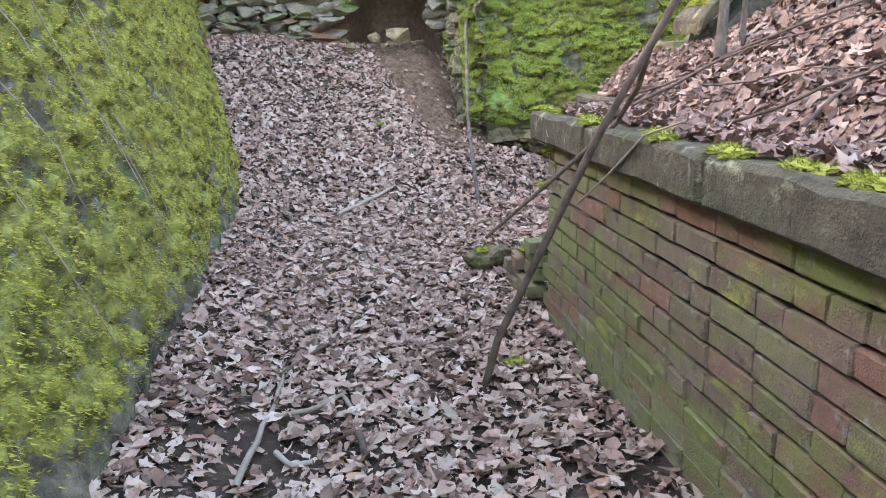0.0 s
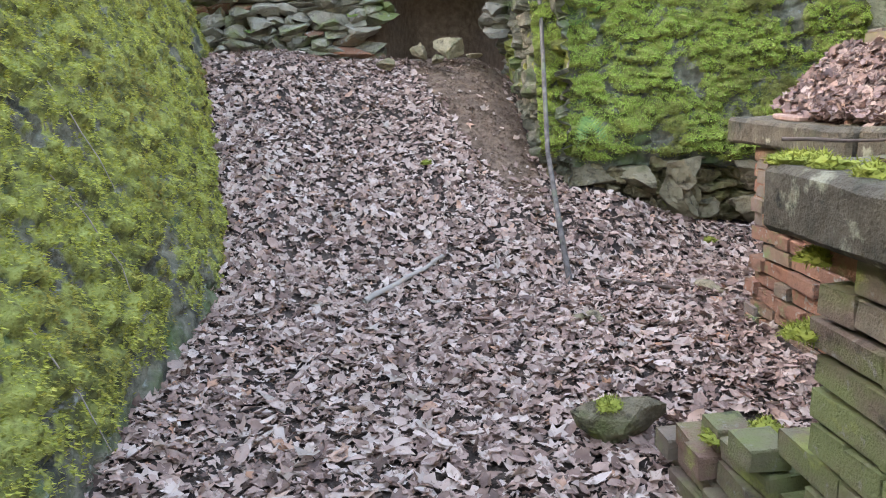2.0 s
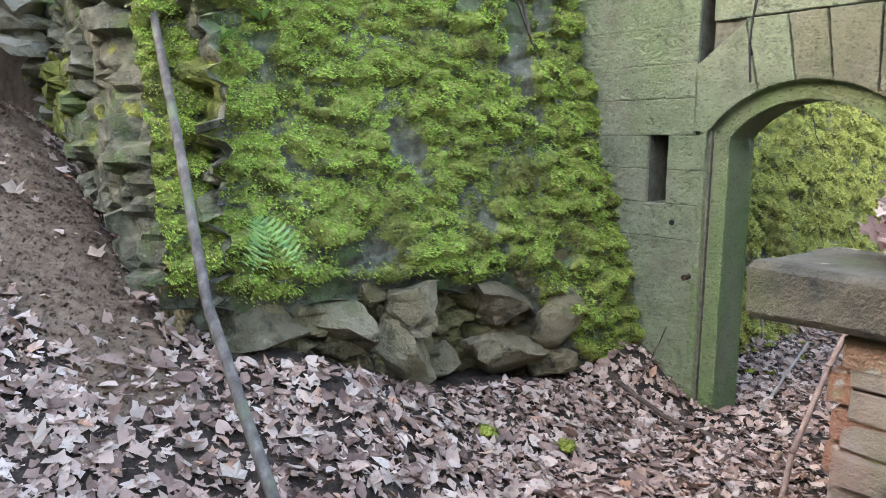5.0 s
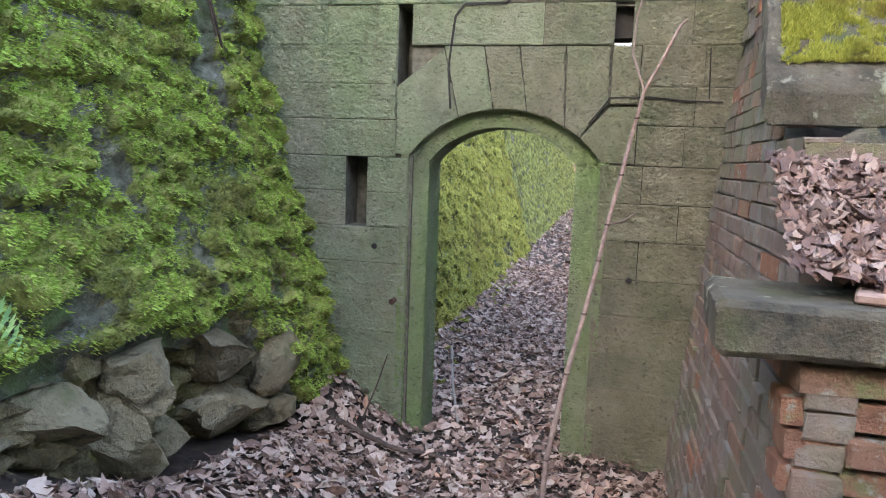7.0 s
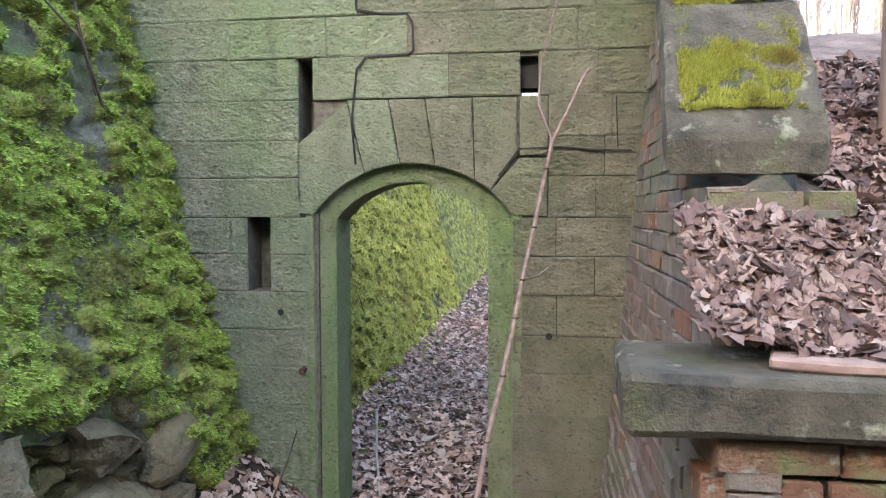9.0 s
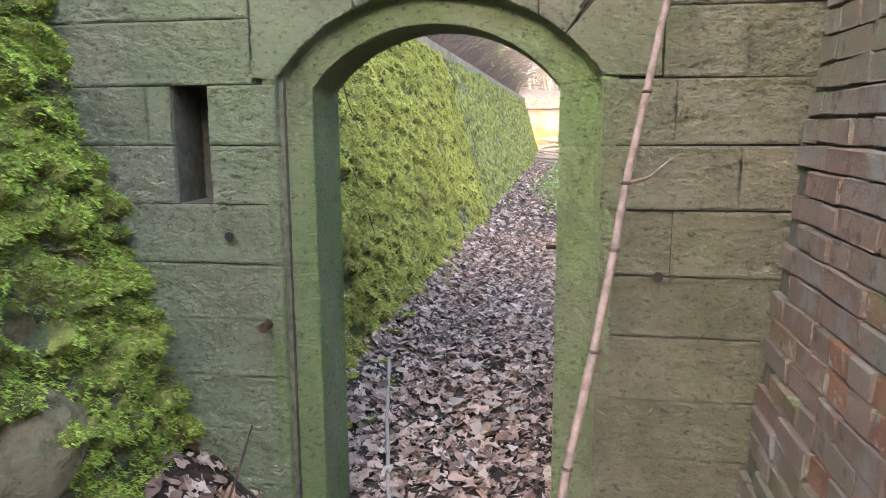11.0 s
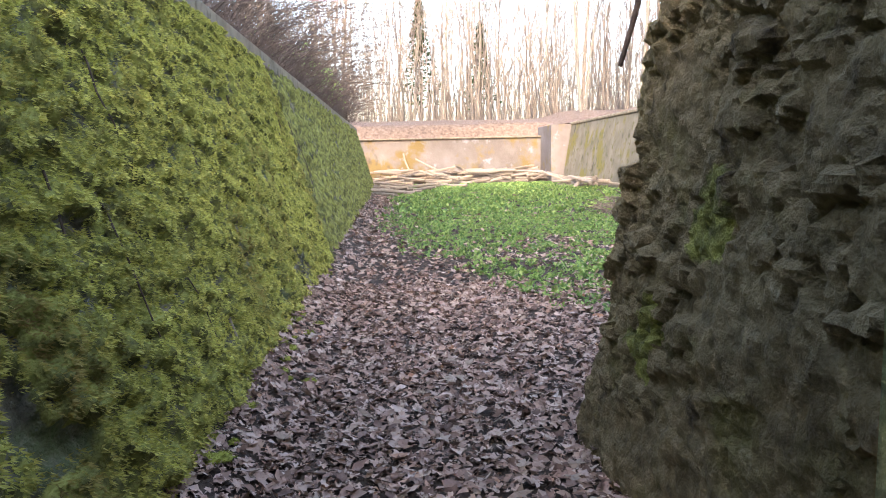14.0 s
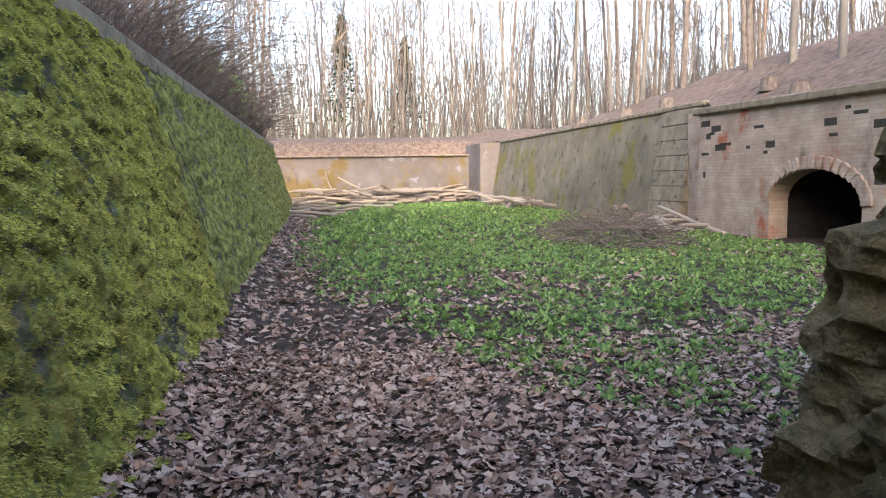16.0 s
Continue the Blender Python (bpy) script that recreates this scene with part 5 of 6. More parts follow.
bank_litter = tagged(scatter("leaf_litter", X4, Y4, lambda x, y: np.maximum(mound(x, y), 1.13 + 0.07 * (x < 1.45) * (y < 3.9)), 0.038, 0.38, 14, M["leaf_shaded"], None), "dry brown leaves heaped on the bank", "leaf litter", kind="stuff")
def heap(x, y):
    return 1.165 + 0.34 * sst(2.18, 2.75, x + 0.25 * (y - 5.75)) + 0.05 * (fbm(x * 5, y * 5, 0, 83) - 0.5)


XH, YH = sow(12500, 2.10, 2.95, 4.7, 6.10, 5, lambda X, Y, r: (X + 0.2 * (5.75 - Y) > 2.12 + 0.14 * r) & ((Y < 5.62) | (X < 2.60)))
tagged(scatter("leaf_litter", XH, YH, heap, 0.036, 0.42, 19, M["leaf_shaded"], None), "red-brown dead leaves drifted onto the corner coping", "leaf litter", kind="stuff")
# larger pale leaves that lie on top, one by one
rl = np.random.default_rng(44)
pale = []
for k in range(6):
    V, F = LEAVES[k]
    me = bpy.data.meshes.new("leaf")
    me.from_pydata([tuple(v) for v in V], [], [tuple(f) for f in F])
    me.materials.append(M["leaf_pale"])
    pale.append(me)
for k in range(260):
    if k < 190:
        x, y = rl.uniform(-1.0, 3.9), rl.uniform(0.9, 9.3)
    else:
        x, y = rl.uniform(5.0, 10.0), rl.uniform(6.3, 8.0)
    if not trench_ok(np.array([x]), np.array([y]), np.array([0.99]))[0] and x < 4.4:
        continue
    ob = new("leaf", pale[k % 6])
    ob.parent = litter
    sc = rl.uniform(0.05, 0.078)
    ob.matrix_basis = pose(x, y, float(H(x, y)) + 0.035, *(rl.uniform(-14, 14, 2) + np.array([26 * (y > 7 and x < 1.5), 0])), rl.uniform(0, 360)) @ Matrix.Diagonal((sc, sc, sc, 1))

# ---------------- herbs on the ditch floor ----------------
def herb_shape(seed):
    rgl = np.random.default_rng(seed)
    V, F = [], []
    for k in range(7):
        a, L, w = rgl.uniform(0, 6.28), rgl.uniform(0.5, 1.0), rgl.uniform(0.16, 0.3)
        d, p = np.array([np.cos(a), np.sin(a), 0]), np.array([-np.sin(a), np.cos(a), 0])
        h = rgl.uniform(0.3, 0.9)
        b = len(V)
        V += [d * 0.1, d * L * 0.55 + p * w + (0, 0, h * 0.8), d * L + (0, 0, h), d * L * 0.55 - p * w + (0, 0, h * 0.8)]
        F += [(b, b + 1, b + 2), (b, b + 2, b + 3)]
    return np.array(V), np.array(F)


HERBS = [herb_shape(i) for i in range(6)]
X5, Y5 = sow(21000, 8.5, 22, -2.3, 8.0, 6, lambda X, Y, r: r < green_weight(X, Y) * 1.1)
X6, Y6 = sow(8000, 22, 44, -2.3, 7.9, 7, lambda X, Y, r: r < green_weight(X, Y))
herbs = tagged(scatter("herbs", X5, Y5, H, 0.065, 0.15, 21, M["green"], None, HERBS, 0.0), "low green spring herbs spreading over the ditch floor", "ground plants", kind="stuff")
scatter("herbs", X6, Y6, H, 0.12, 0.15, 22, M["green"], herbs, HERBS, 0.0)

# ---------------- single sticks, pole, vine ----------------
def thing(ob, label, cat, group=""):
    return tagged(ob, label, cat, group)


thing(stick("leaning_pole", [(1.28, 6.84, -0.02), (1.29, 7.16, 0.30), (1.31, 7.48, 0.60), (1.333, 7.79, 0.886), (1.394, 8.15, 1.43), (1.456, 8.49, 1.852), (1.5, 8.85, 2.4), (1.56, 9.3, 3.0)], 0.022, 0.016, M["pole_bark"]), "thin grey sapling trunk leaning over the path", "sapling")
branch = thing(stick("fallen_branch", [(0.57, 2.96, 0.02), (0.64, 2.93, 0.30), (0.77, 2.83, 0.64), (0.87, 2.721, 0.925), (0.953, 2.587, 1.195), (1.096, 2.434, 1.539), (1.25, 2.27, 1.93), (1.4, 2.1, 2.4)], 0.018, 0.012, M["twig"]), "dark bent branch propped against the low wall", "branch")
stick("side_shoot", [(0.63, 3.11, 0.71), (0.80, 3.015, 0.885), (0.98, 2.913, 1.07), (1.10, 2.80, 1.215), (1.11, 2.62, 1.36), (1.08, 2.455, 1.50)], 0.007, 0.012, M["twig"], branch)


def lying(name, pts, r0, r1, mat, label, cat="stick", field=None, lift=0.02, seed=0):
    f = field or H
    a, b = pts[0], pts[-1]
    out = []
    for p, q in zip(pts[:-1], pts[1:]):
        for k in range(4):
            s = k / 4
            x, y = p[0] * (1 - s) + q[0] * s, p[1] * (1 - s) + q[1] * s
            out.append((x + 0.012 * noise.noise((x * 9, y * 9, seed)), y + 0.012 * noise.noise((y * 9, x * 9, seed)), float(f(x, y)) + lift + r0))
    out.append((b[0], b[1], float(f(*b)) + lift + r0))
    return tagged(stick(name, out, r0, r1, mat), label, cat, "sticks on the ground")


lying("stick", [(-0.09, 6.70), (0.18, 6.95), (0.45, 7.18)], 0.022, 0.014, M["pale_wood"], "stout pale barked stick lying on dry leaves")
lying("stick", [(1.46, 6.93), (1.7, 6.75), (1.95, 6.57)], 0.015, 0.012, M["twig"], "dark damp stick lying on dry leaves", seed=2)
lying("stick", [(2.25, 6.55), (2.56, 6.72)], 0.012, 0.009, M["twig"], "short dark stick lying on dry leaves", seed=3)
lying("stick", [(-0.40, 2.30), (-0.37, 2.6), (-0.33, 2.85), (-0.31, 3.2)], 0.014, 0.009, M["pale_wood"], "crooked pale stick half buried in leaves", seed=4)
lying("stick", [(-0.33, 2.80), (-0.18, 2.84), (-0.04, 2.95), (0.0, 2.80)], 0.011, 0.010, M["pale_wood"], "hooked pale twig on dry leaves", seed=5)
lying("stick", [(-0.29, 2.54), (-0.22, 2.44), (-0.15, 2.45)], 0.012, 0.010, M["pale_wood"], "short curved twig on dry leaves", seed=6)
lying("stick", [(0.02, 2.6), (0.05, 2.42)], 0.016, 0.012, M["twig"], "short brown twig on dry leaves", seed=7)
lying("stick", [(-0.33, 3.2), (-0.1, 3.55), (0.02, 3.95)], 0.011, 0.006, M["twig"], "thin brown twig on dry leaves", seed=8)
lying("stick", [(3.95, 8.0), (4.02, 7.7), (4.05, 7.38)], 0.017, 0.012, M["twig"], "dark stick lying before the gateway", seed=9)
lying("stick", [(6.3, 7.85), (5.5, 7.66), (4.66, 7.44)], 0.012, 0.010, M["pale_wood"], "grey stick lying through the gateway", seed=10)
lying("stick", [(4.95, 7.5), (5.3, 7.15), (5.35, 6.8)], 0.008, 0.005, M["twig"], "thin twig lying beyond the gateway", seed=11)
lying("stick", [(8.9, 7.2), (9.6, 7.0)], 0.007, 0.005, M["twig"], "thin twig on the ditch path", seed=12)
lying("stick", [(10.2, 7.6), (11.0, 7.4), (11.3, 7.1)], 0.009, 0.005, M["twig"], "thin twig on the ditch path", seed=13)
rg = random.Random(77)
for i in range(46):
    x, y = (rg.uniform(-0.8, 1.0), rg.uniform(1.2, 9.2)) if i < 28 else (rg.uniform(5, 12), rg.uniform(6.4, 8.1))
    a, L = rg.uniform(0, 6.28), rg.uniform(0.08, 0.28)
    lying("twig", [(x, y), (x + math.cos(a) * L, y + math.sin(a) * L)], rg.uniform(0.003, 0.007), 0.002, rg.choice((M["twig"], M["pale_wood"])), "thin dead twig among the leaves", "twig", seed=20 + i)
for i in range(9):
    x, y = rg.uniform(1.3, 2.6), rg.uniform(0.6, 4.6)
    a, L = rg.uniform(2.2, 3.6), rg.uniform(0.3, 0.8)
    p1 = (x - math.cos(a) * L, y + math.sin(a) * L)
    if p1[0] < 1.2 or y < 4 and p1[1] > 3.8:
        continue
    lying("stick", [(x, y), p1], 0.007, 0.004, M["twig"], "thin brown stick lying on the leafy bank", "stick", mound, 0.05, 90 + i)
# long twigs and young stems on the leafy bank
for i, (pts, r) in enumerate((([(1.33, 3.26), (1.64, 3.11), (1.94, 2.87), (2.2, 2.6)], 0.008), ([(1.27, 2.45), (1.47, 2.20), (1.63, 2.05), (1.9, 1.8)], 0.007), ([(1.40, 3.35), (1.75, 3.0), (2.0, 2.5)], 0.006),
                             ([(1.36, 1.55), (1.55, 1.9), (1.85, 2.1)], 0.006), ([(1.5, 2.9), (1.62, 2.4), (1.66, 1.9)], 0.004), ([(2.6, 4.2), (2.45, 4.9), (2.6, 5.5)], 0.008))):
    lying("stick", pts, r, r * 0.5, M["twig"], "long thin brown twig lying across the leafy bank", "stick", mound, 0.06, 130 + i)
for i, (x, y, dx, r) in enumerate(((1.76, 3.28, 0.05, 0.026), (1.88, 3.30, 0.02, 0.014), (2.1, 2.95, -0.06, 0.010))):
    z = float(mound(x, y))
    thing(stick("sapling", [(x, y, z - 0.03), (x + dx * 0.4, y, z + 0.35), (x + dx, y + 0.03, z + 0.9), (x + dx * 1.5, y + 0.05, z + 1.7)], r, r * 0.6, M["pole_bark"]), "bare young stem rooted in the leafy bank", "sapling", "saplings on the bank")
thing(stick("thin_stick", [(1.02, 3.02, 0.86), (1.035, 2.7, 1.03), (1.04, 2.38, 1.21), (1.1, 2.2, 1.27)], 0.005, 0.004, M["pale_wood"]), "thin pale stick leaning on the coping", "stick")
# stones on the path
tagged(rock("stone", (1.23, 6.20, 0.06), (0.10, 0.08, 0.045), 701, M["rubble"]), "mossy grey stone in the leaves", "stone", "stones on the path")
tagged(rock("stone", (2.14, 6.68, 0.02), (0.10, 0.07, 0.05), 702, M["rubble"]), "brown stone in the leaves beside a stick", "stone", "stones on the path")
tagged(rock("loose_brick", (1.48, 6.06, 0.06), (0.10, 0.05, 0.03), 703, M["brick"]), "broken orange-red brick lying in the leaves", "brick")
tagged(rock("stone", (0.95, 4.78, 0.12), (0.13, 0.10, 0.07), 704, M["rubble"]), "mossy stone at the broken end of the low wall", "stone", "stones on the path")
tagged(rock("grey_block", (2.80, 5.82, 1.45), (0.08, 0.16, 0.11), 706, M["cap"]), "pale broken stone block under the raking coping", "stone")

# stem that climbs before the gate
M["bramble"] = mk("grey_brown_bramble", [(0.3, (0.06, 0.045, 0.036)), (0.7, (0.17, 0.135, 0.115))], 20.0, bumps=())
M["red_stem"] = mk("reddish_stem_bark", [(0.3, (0.17, 0.115, 0.095)), (0.7, (0.36, 0.27, 0.235))], 30.0, bumps=((90.0, 0.5, 0.003),))
STEM = [(3.52, 6.80, -0.24), (3.60, 6.79, 0.05), (3.747, 6.724, 0.441), (3.88, 6.66, 0.72), (4.0, 6.607, 0.98), (4.09, 6.575, 1.16), (4.17, 6.52, 1.42), (4.22, 6.46, 1.72), (4.22, 6.43, 1.86)]
stem = thing(stick("climbing_stem", STEM, 0.014, 0.010, M["red_stem"]), "thin reddish climbing stem rising before the gate wall", "climbing plant")
for p in STEM[1:8]:
    c = bmesh.new()
    bmesh.ops.create_icosphere(c, subdivisions=2, radius=0.0165, matrix=pose(*p) @ Matrix.Diagonal((1, 1, 0.45, 1)))
    part("node", c, M["twig"], stem)
stick("twig", [(4.22, 6.43, 1.86), (4.24, 6.36, 2.0), (4.27, 6.27, 2.2), (4.28, 6.24, 2.23)], 0.009, 0.007, M["red_stem"], stem)
stick("twig", [(4.22, 6.43, 1.86), (4.26, 6.50, 2.05), (4.25, 6.49, 2.25), (4.24, 6.40, 2.6)], 0.006, 0.004, M["red_stem"], stem)
stick("twig", [(4.09, 6.575, 1.16), (4.2, 6.5, 1.17), (4.27, 6.43, 1.22)], 0.006, 0.003, M["red_stem"], stem)
thing(stick("wall_twig", [(4.10, 8.50, 1.28), (4.0, 8.57, 1.6), (3.83, 8.66, 2.01), (3.76, 8.72, 2.4), (3.70, 8.75, 2.9)], 0.014, 0.007, M["twig"]), "dead woody stem clinging to the mossy wall", "stem")
for i, pts in enumerate(([(3.83, 8.64, 2.0), (3.6, 8.6, 2.3), (3.3, 8.66, 2.5)], [(3.2, 8.62, 1.75), (3.05, 8.66, 2.0), (3.0, 8.7, 2.3)], [(2.75, 8.58, 1.45), (2.68, 8.62, 1.75), (2.66, 8.7, 2.1)])):
    thing(stick("wall_twig", pts, 0.008, 0.004, M["twig"]), "thin dead twig on the mossy wall", "stem", "twigs on the mossy wall")
thing(stick("twig_upright", [(3.95, 7.84, 0.02), (4.0, 7.78, 0.2), (4.05, 7.74, 0.36)], 0.006, 0.003, M["twig"]), "thin dark twig standing in the leaf heap", "twig")
hang = thing(stick("hanging_branch", [(6.90, 6.12, 2.6), (6.95, 6.16, 1.95), (7.0, 6.20, 1.70), (7.0, 6.26, 1.50)], 0.016, 0.010, M["twig"]), "dark dead branch hanging over the rubble wall", "branch")

# dead stalks that hang down the corridor wall and the ditch wall
rg = random.Random(12)
for i in range(15):
    y, v, L = rg.uniform(2.6, 6.4), rg.uniform(0.9, 2.2), rg.uniform(0.5, 1.2)
    pts = []
    for k in range(7):
        q = k / 6
        p = start_plane(np.array(y + 0.25 * q * rg.uniform(0.6, 1.0)), np.array(v - L * q)) + OUT_W * (0.05 + 0.05 * math.sin(q * 3))
        if p[2] > 0.1:
            pts.append(tuple(p))
    if len(pts) > 3:
        thing(stick("dry_stalk", pts, 0.004, 0.002, M["pale_wood"], sides=5), "thin dry stalk hanging on the mossy wall", "stalk", "dry stalks")
for i in range(22):
    x, v, L = rg.uniform(5.6, 15), rg.uniform(1.0, 2.4), rg.uniform(0.6, 1.6)
    pts = []
    for k in range(7):
        q = k / 6
        p = scarp_plane(np.array(x + 0.55 * L * q * rg.uniform(-0.2, 0.5)), np.array(v - L * q)) + OUT_S * (0.05 + 0.05 * math.sin(q * 3 + i))
        if p[2] > -0.1:
            pts.append(tuple(p))
    if len(pts) > 3:
        thing(stick("bramble", pts, 0.006, 0.003, M["twig"], sides=5), "dark bramble stem trailing down the mossy wall", "bramble", "brambles")
for x, y in ((8.62, 8.10), (10.3, 8.2), (5.95, 8.05)):
    z = float(H(x, y))
    thing(stick("stake", [(x, y, z - 0.03), (x - 0.02, y + 0.02, z + 0.2), (x - 0.05, y + 0.08, z + 0.42)], 0.015, 0.010, M["pale_wood"]), "short pale dead stub at the foot of the wall", "stub", "stubs")

# moss cushions along the coping and on stones
_cush = []


def cushion_mesh(seed):
    """A low dome thick with short moss shoots."""
    rgc = np.random.default_rng(seed)
    bm = bmesh.new()
    bmesh.ops.create_icosphere(bm, subdivisions=3, radius=1.0)
    for v in bm.verts:
        n = noise.noise(v.co * 1.7 + Vector((seed * 3, 0, 0))) * 0.55 + noise.noise(v.co * 4.5 + Vector((seed, 3, 0))) * 0.22
        v.co = v.co * (0.85 + n)
        v.co.z = max(v.co.z, -0.4)
    V = [tuple(v.co) for v in bm.verts]
    F = [tuple(v.index for v in f.verts) for f in bm.faces]
    bm.normal_update()
    up = [(np.array(v.co), np.array(v.normal)) for v in bm.verts if v.co.z > -0.35]
    bm.free()
    for k in range(520):
        c, n = up[rgc.integers(len(up))]
        c = c + rgc.standard_normal(3) * 0.07
        d = n + rgc.standard_normal(3) * 0.55
        sd = np.cross(d, rgc.standard_normal(3))
        sd = sd / (np.linalg.norm(sd) + 1e-6) * 0.045
        b = len(V)
        V += [tuple(c - sd), tuple(c + sd), tuple(c + d * np.array([0.2, 0.2, 0.45]) * rgc.uniform(0.5, 1.1))]
        F.append((b, b + 1, b + 2))
    me = bpy.data.meshes.new("moss_cushion")
    me.from_pydata(V, [], F)
    me.materials.append(M["cushion"])
    return me


def cushion(name, c, r, seed, parent=None):
    if not _cush:
        _cush.extend(cushion_mesh(q) for q in range(6))
    ob = new(name, _cush[seed % 6])
    ob.matrix_basis = pose(*c, 0, 0, (seed * 67) % 360 if r[0] == r[1] else (seed % 2) * 180) @ Matrix.Diagonal((*r, 1))
    return ob


rg = random.Random(15)
for i, y in enumerate((3.90, 3.8, 3.66, 3.2, 2.45, 2.36, 1.98, 1.90, 1.62, 1.42, 1.36, 3.05, 3.93)):
    tagged(cushion("moss_cushion", (1.085 + rg.uniform(0, 0.04), y, 1.20), (0.05, rg.uniform(0.05, 0.10), 0.022), i), "bright yellow-green moss cushion on the coping edge", "moss", "moss on the coping")
for i, (x, y, z) in enumerate(((1.14, 3.86, 0.98), (1.12, 3.86, 0.80), (1.10, 4.25, 0.33), (1.22, 4.2, 0.37), (0.42, 8.38, 0.80), (0.92, 4.80, 0.20), (3.0, 7.6, 0.0), (2.6, 7.75, 0.07), (0.78, 3.2, 0.06))):
    tagged(cushion("moss_cushion", (x, y, z if z > 0.5 or x < 1.3 and y < 5 else float(H(x, y)) + 0.03), (0.055, 0.06, 0.025), 40 + i), "small green moss cushion", "moss", "moss cushions")


rg = random.Random(52)
for i in range(30):
    x = rg.uniform(5.2, 10.5)
    y = 8.08 - abs(rg.gauss(0, 0.16))
    r = rg.uniform(0.03, 0.075)
    tagged(cushion("moss_cushion", (x, y, float(H(x, y)) + 0.022), (r, r * rg.uniform(0.6, 1.0), 0.014), 90 + i), "flat green moss among leaves at the wall's foot", "moss", "moss at the wall's foot")


def moss_mat(name, spot, n, cover, s, label):
    """A thin mat of fine shoots on a surface. spot(u, v) gives places for u and v from 0 to 1 and the way up."""
    rgm = np.random.default_rng(s)
    u, v = rgm.random(n), rgm.random(n)
    w = 0.6 * fbm(u * 4, v * 3.2, 0, s, 3) + 0.4 * fbm(u * 14, v * 11, 0, s + 1, 2)
    k = w > 0.72 - 0.42 * cover
    u, v, w = u[k], v[k], w[k]
    P, up = spot(u, v)
    P = P + up * (0.012 * sst(0.0, 0.2, w - (0.72 - 0.42 * cover)) + 0.01 * (fbm(u * 25, v * 20, 0, s + 2, 2) - 0.5))[:, None]
    L = 0.007 + 0.008 * rgm.random((len(u), 1))
    d = up + rgm.standard_normal((len(u), 3)) * 0.6
    sd = np.cross(d, rgm.standard_normal((len(u), 3)))
    sd = sd / np.linalg.norm(sd, axis=1, keepdims=True) * 0.0028
    V = np.stack([P - sd, P + sd, P + d * L], 1).reshape(-1, 3)
    return tagged(fast(name, V, np.arange(len(V)).reshape(-1, 3), M["moss"]), label, "moss", "moss mats")


def rake_spot(a, b):
    def spot(u, v):
        x = a + (b - a) * u
        z = 1.738 + (x - 2.82) * 1.03
        return np.stack([x, 5.66 + 0.40 * v - 0.1 * (z - 1.6), z], -1), np.array((-0.70, 0.0, 0.71))
    return spot


for k, (a, b, cv) in enumerate(((2.90, 3.32, 0.67), (3.34, 3.84, 0.68), (3.86, 4.34, 0.66))):
    moss_mat("moss_mat", rake_spot(a, b), 36000, cv, 90 + k, "thin mat of yellow-green moss on the raking coping")

# broken red-brown slab lying on the corner coping
bm = bmesh.new()
prism(bm, [(2.08, 5.62), (2.19, 5.58), (2.28, 5.74), (2.26, 5.94), (2.14, 5.98), (2.09, 5.84)], 1.152, 1.178, "z", 0.006)
tagged(part("broken_slab", bm, mk("red_slab", [(0.3, (0.22, 0.14, 0.105)), (0.7, (0.36, 0.25, 0.20))], 12.0, bumps=((40.0, 0.6, 0.01),))), "thin red-brown stone slab fragment lying on the coping", "stone")

# fern and small herbs on the wall
def fern(c, n, L, seed, label):
    rgf = random.Random(seed)
    root = tagged(new("fern"), label, "fern")
    root.location = c
    for k in range(n):
        a = rgf.uniform(-1.1, 1.1)
        V, F = [], []
        d = Vector((math.sin(a), -0.6, -0.4 - 0.4 * rgf.random())).normalized()
        side = d.cross(Vector((0, -1, 0.3))).normalized()
        for s in range(12):
            q = s / 12
            p = d * L * q + Vector((0, -0.05 * math.sin(q * 3), -0.12 * q * q))
            w = L * 0.24 * math.sin(math.pi * min(q + 0.12, 1)) + 0.004
            for sg in (-1, 1):
                b = len(V)
                V += [tuple(p), tuple(p + d * L * 0.055), tuple(p + side * sg * w + d * L * 0.05)]
                F.append((b, b + 1, b + 2))
        fast("frond", V, F, M["green"], root)
    return root


fern((1.76, 8.27, 1.10), 7, 0.22, 3, "small green fern hanging on the mossy wall")
rl2 = np.random.default_rng(9)
for i, (x, y, z) in enumerate(((1.75, 8.52, 1.85), (1.95, 8.56, 1.95), (-1.3, 10.45, 2.1), (-0.6, 10.45, 1.9), (-0.2, 10.45, 2.2))):
    V, F = HERBS[i % 6]
    tagged(fast("wall_herb", V * 0.09 * np.array([1, 1, 0.6]) + np.array([x, y, z]), F, M["green"]), "small green herb growing from the wall", "herb", "herbs on the walls")


# ---------------- wood piles ----------------
def log_mesh(seed, L, r):
    rgl = random.Random(seed)
    pts = [(L * (k / 4 - 0.5), 0.03 * rgl.gauss(0, 1) * L / 3, 0.03 * rgl.gauss(0, 1) * L / 3) for k in range(5)]
    V, F = tube(pts, [r * (1.05 - 0.06 * k) for k in range(5)], 8)
    bm = bmesh.new()
    vs = [bm.verts.new(v) for v in V]
    for f in F:
        bm.faces.new([vs[i] for i in f])
    bm.faces.new(vs[:8][::-1])
    bm.faces.new(vs[-8:])
    me = bpy.data.meshes.new("log")
    bm.to_mesh(me)
    bm.free()
    me.materials.append(M["pale_wood"])
    return me


LOGS = [log_mesh(i, L, r) for i, (L, r) in enumerate(((2.6, 0.07), (1.6, 0.10), (3.4, 0.06), (1.1, 0.09), (2.0, 0.05)))]
rg = random.Random(61)


